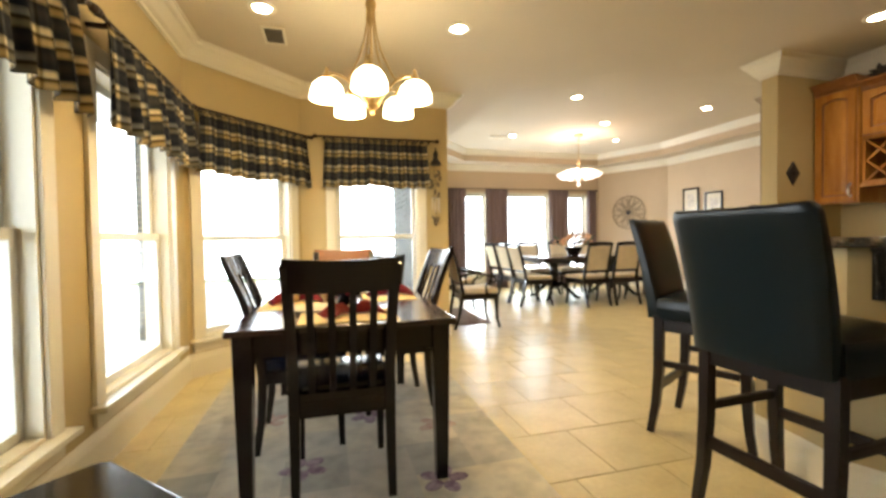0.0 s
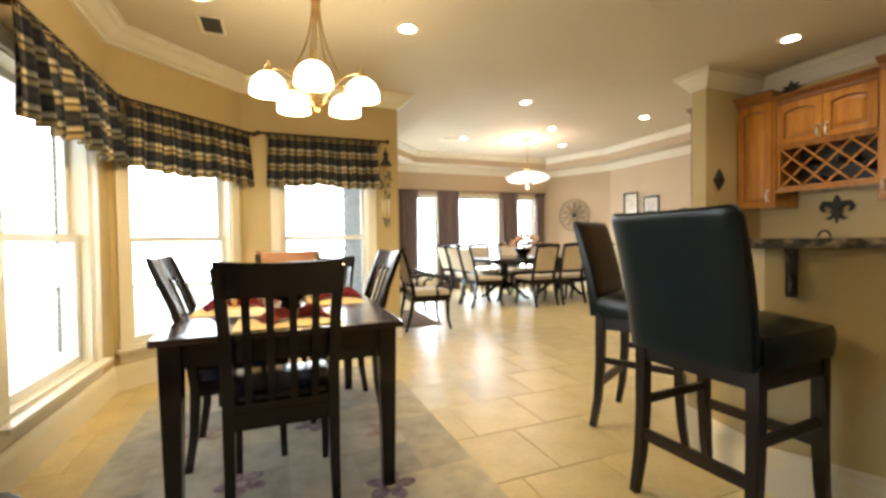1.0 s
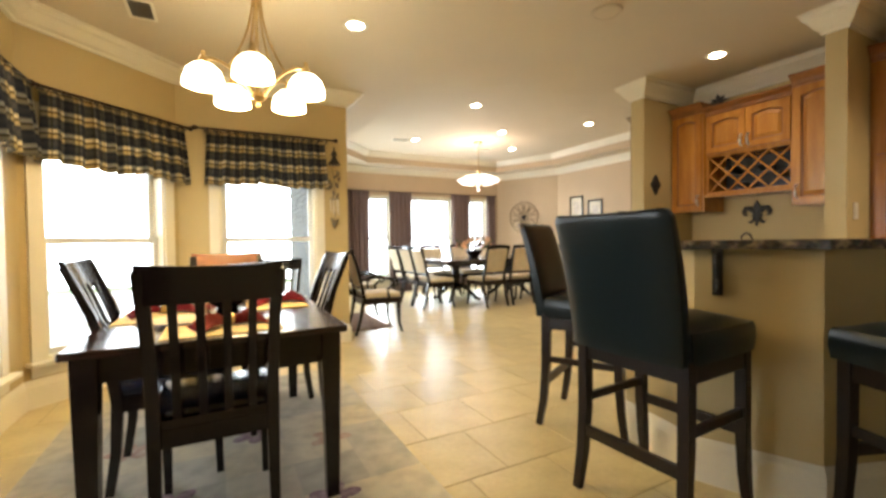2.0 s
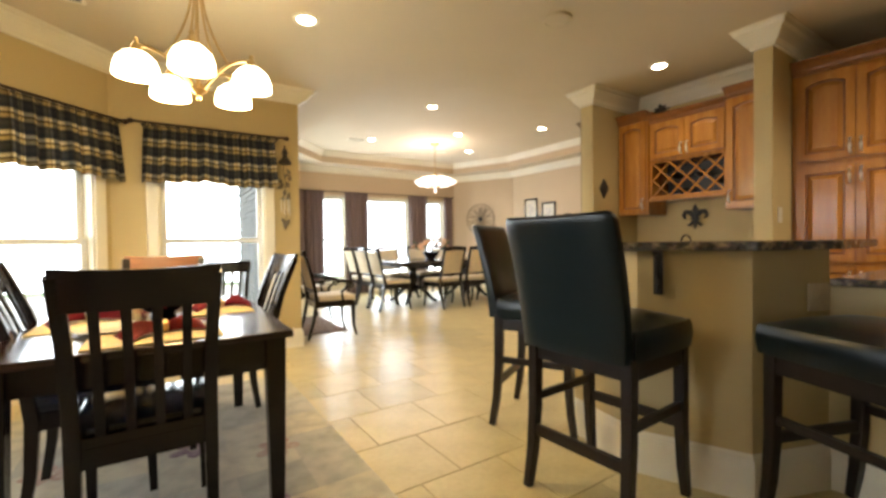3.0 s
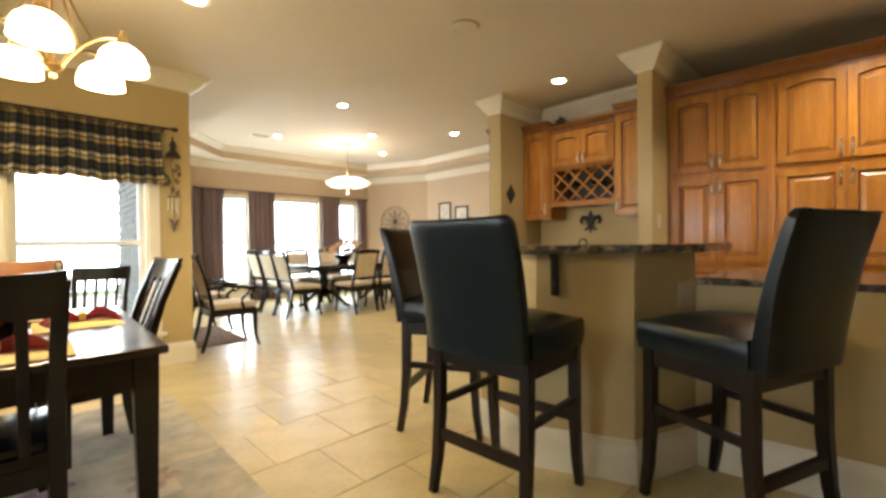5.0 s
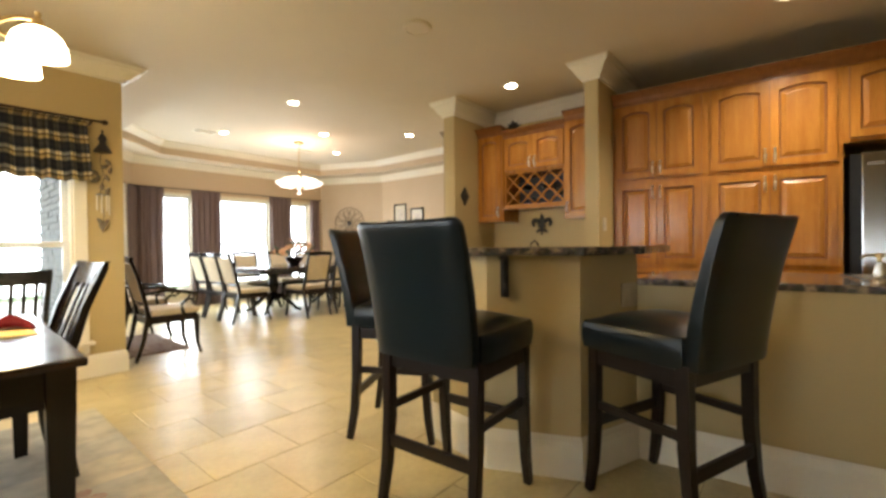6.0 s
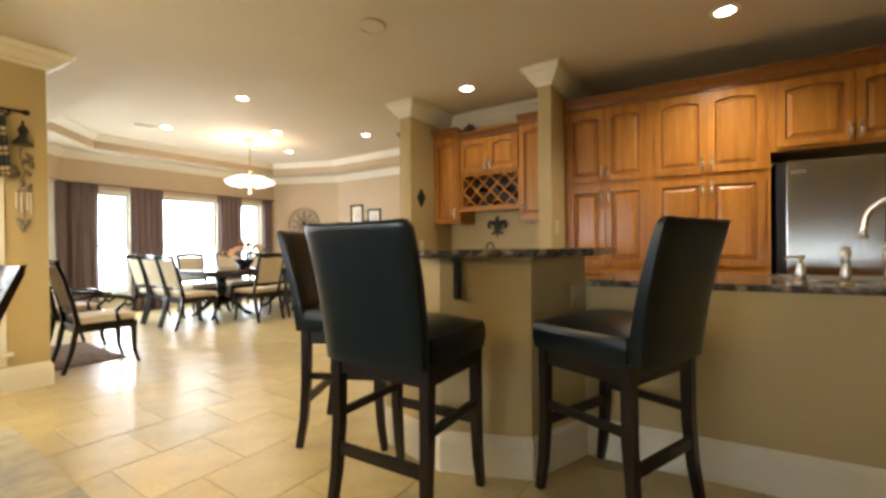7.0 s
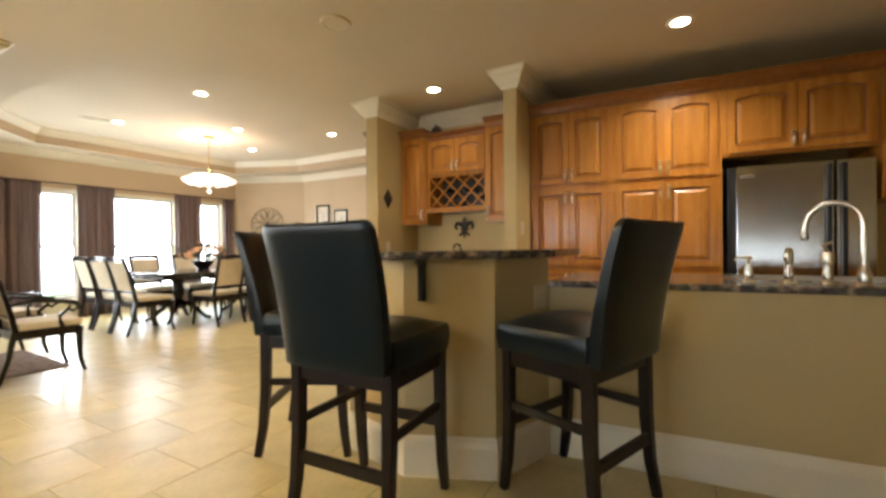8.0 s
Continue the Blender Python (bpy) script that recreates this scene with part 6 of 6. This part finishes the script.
def dining_table():
    root = thing("dining_table", pose(4.62, 6.95, 0), "dark double-pedestal dining table with a polished top", "table")
    bm = bmesh.new()
    c = 0.18
    x, y = TW / 2, TL / 2
    prism(bm, [(-x + c, -y), (x - c, -y), (x, -y + c), (x, y - c), (x - c, y), (-x + c, y), (-x, y - c), (-x, -y + c)], 0.745, 0.785)
    part("tabletop", bm, TABLEWOOD, root, bevel=0.010)
    bm = bmesh.new()
    box(bm, -x + 0.15, x - 0.15, -y + 0.15, y - 0.15, 0.68, 0.744)
    part("apron", bm, ESPRESSO, root)
    for px in (-0.62, 0.62):
        bm = bmesh.new()
        lathe(bm, [(0.05, 0.18), (0.10, 0.20), (0.11, 0.26), (0.06, 0.34), (0.09, 0.45), (0.07, 0.58), (0.12, 0.66), (0.16, 0.679)], 18, pose(px, 0, 0))
        ped = part("pedestal", bm, ESPRESSO, root, smooth=True)
        for k in range(4):
            a = radians(45 + 90 * k)
            bm = bmesh.new()
            q = lambda r, z: (px + r * math.cos(a), r * math.sin(a), z)
            tube(bm, [q(0.05, 0.28), q(0.16, 0.26), q(0.28, 0.15), q(0.38, 0.05), q(0.46, 0.028)], [0.045, 0.045, 0.038, 0.03, 0.027], 8)
            part("foot", bm, ESPRESSO, ped, smooth=True)


dining_table()


def flower_arrangement():
    rnd = random.Random(9)
    root = thing("flower_arrangement", pose(4.28, 6.75, 0.786) @ Matrix.Diagonal((1.35, 1.35, 1.02, 1)), "peach lilies and greenery in a dark vase on the dining table", "flowers")
    bm = bmesh.new()
    lathe(bm, [(0.06, 0.0), (0.075, 0.01), (0.06, 0.03), (0.10, 0.09), (0.12, 0.15), (0.11, 0.155), (0.001, 0.12)], 20)
    part("vase", bm, ESPRESSO, root, smooth=True)
    for k in range(46):
        a, e = rnd.uniform(0, 6.28), rnd.uniform(0.25, 1.45)
        r = rnd.uniform(0.16, 0.30)
        tip = Vector((r * math.cos(a) * math.cos(e) * 1.25, r * math.sin(a) * math.cos(e) * 1.25, 0.14 + r * math.sin(e)))
        m = Matrix.Translation(tip) @ (tip - Vector((0, 0, 0.08))).to_track_quat("Z", "Y").to_matrix().to_4x4() @ pose(0, 0, 0, 0, 0, rnd.uniform(0, 360))
        bm = bmesh.new()
        if k % 2:
            for i in range(6):
                b = 2 * math.pi * i / 6
                f = lambda rr, t, z: (rr * math.cos(b + t), rr * math.sin(b + t), z)
                v = [bm.verts.new(m @ Vector(p)) for p in (f(0.005, 0, -0.02), f(0.035, -0.4, 0.012), f(0.075, 0, 0.016), f(0.035, 0.4, 0.012))]
                bm.faces.new(v)
            part("lily", bm, PETAL, root)
        else:
            v = [bm.verts.new(m @ Vector(p)) for p in ((0, 0, -0.09), (0.028, 0.01, -0.01), (0.0, 0.03, 0.075), (-0.026, 0.01, 0.0))]
            bm.faces.new(v)
            part("leaf", bm, LEAF, root)


flower_arrangement()

bm = bmesh.new()
box(bm, -0.5, 0.14, -0.55, 0.75, 0.0, 0.01)
solo("small_rug", bm, ORIENTAL, "dark red patterned rug under an armchair", "rug", m=pose(1.92, 5.75, 0), bevel=0.003)


def corner_post():
    root = thing("trim_post", pose(4.13, 3.16, 0), "slim dark wooden post with a small capital at the wall end", "post")
    bm = bmesh.new()
    box(bm, -0.03, 0.03, -0.035, 0.035, 0.0, 2.36)
    part("shaft", bm, BRONZEART, root, bevel=0.004)
    bm = bmesh.new()
    lathe(bm, [(0.04, 2.361), (0.05, 2.39), (0.085, 2.43), (0.09, 2.45), (0.001, 2.451)], 4, pose(0, 0, 0, 0, 0, 45))
    part("capital", bm, BRONZEART, root)


corner_post()


# ---- floor tiles, last ----
TS, GAP = 0.455, 0.005


def tile_mesh(name, w, d):
    bm = bmesh.new()
    box(bm, 0, w, 0, d, -0.012, 0.0)
    top = [e for e in bm.edges if all(v.co.z > -0.001 for v in e.verts)]
    bmesh.ops.bevel(bm, geom=top, offset=0.002, segments=1, affect="EDGES")
    return mesh_of(name, bm, TILE)


full = tile_mesh("tile", TS - GAP, TS - GAP)
ROW0 = 1.705
rest = []
count = 0
for r in range(-11, 16):
    y = ROW0 + r * TS
    off = 1.31 + (0.5 if r % 2 else 0.0) * TS
    for c in range(-9, 14):
        x = off + c * TS
        if x + TS < -1.4 or x > 7.3 or y > 8.9 or y + TS < -3.2:
            continue
        near = -0.9 < x < 3.0 and 0.2 < y < 5.2
        if near and count < 300:
            ob = new("tile", full)
            ob.parent = floor
            ob.location = (x + GAP / 2, y + GAP / 2, random.uniform(-0.0006, 0.0))
            count += 1
        else:
            rest.append((x, y))
bm = bmesh.new()
for x, y in rest:
    box(bm, x + GAP / 2, x + TS - GAP / 2, y + GAP / 2, y + TS - GAP / 2, -0.012, -0.0003)
ob = part("tiles_beyond", bm, TILE, floor)
ob["kind"] = "stuff"
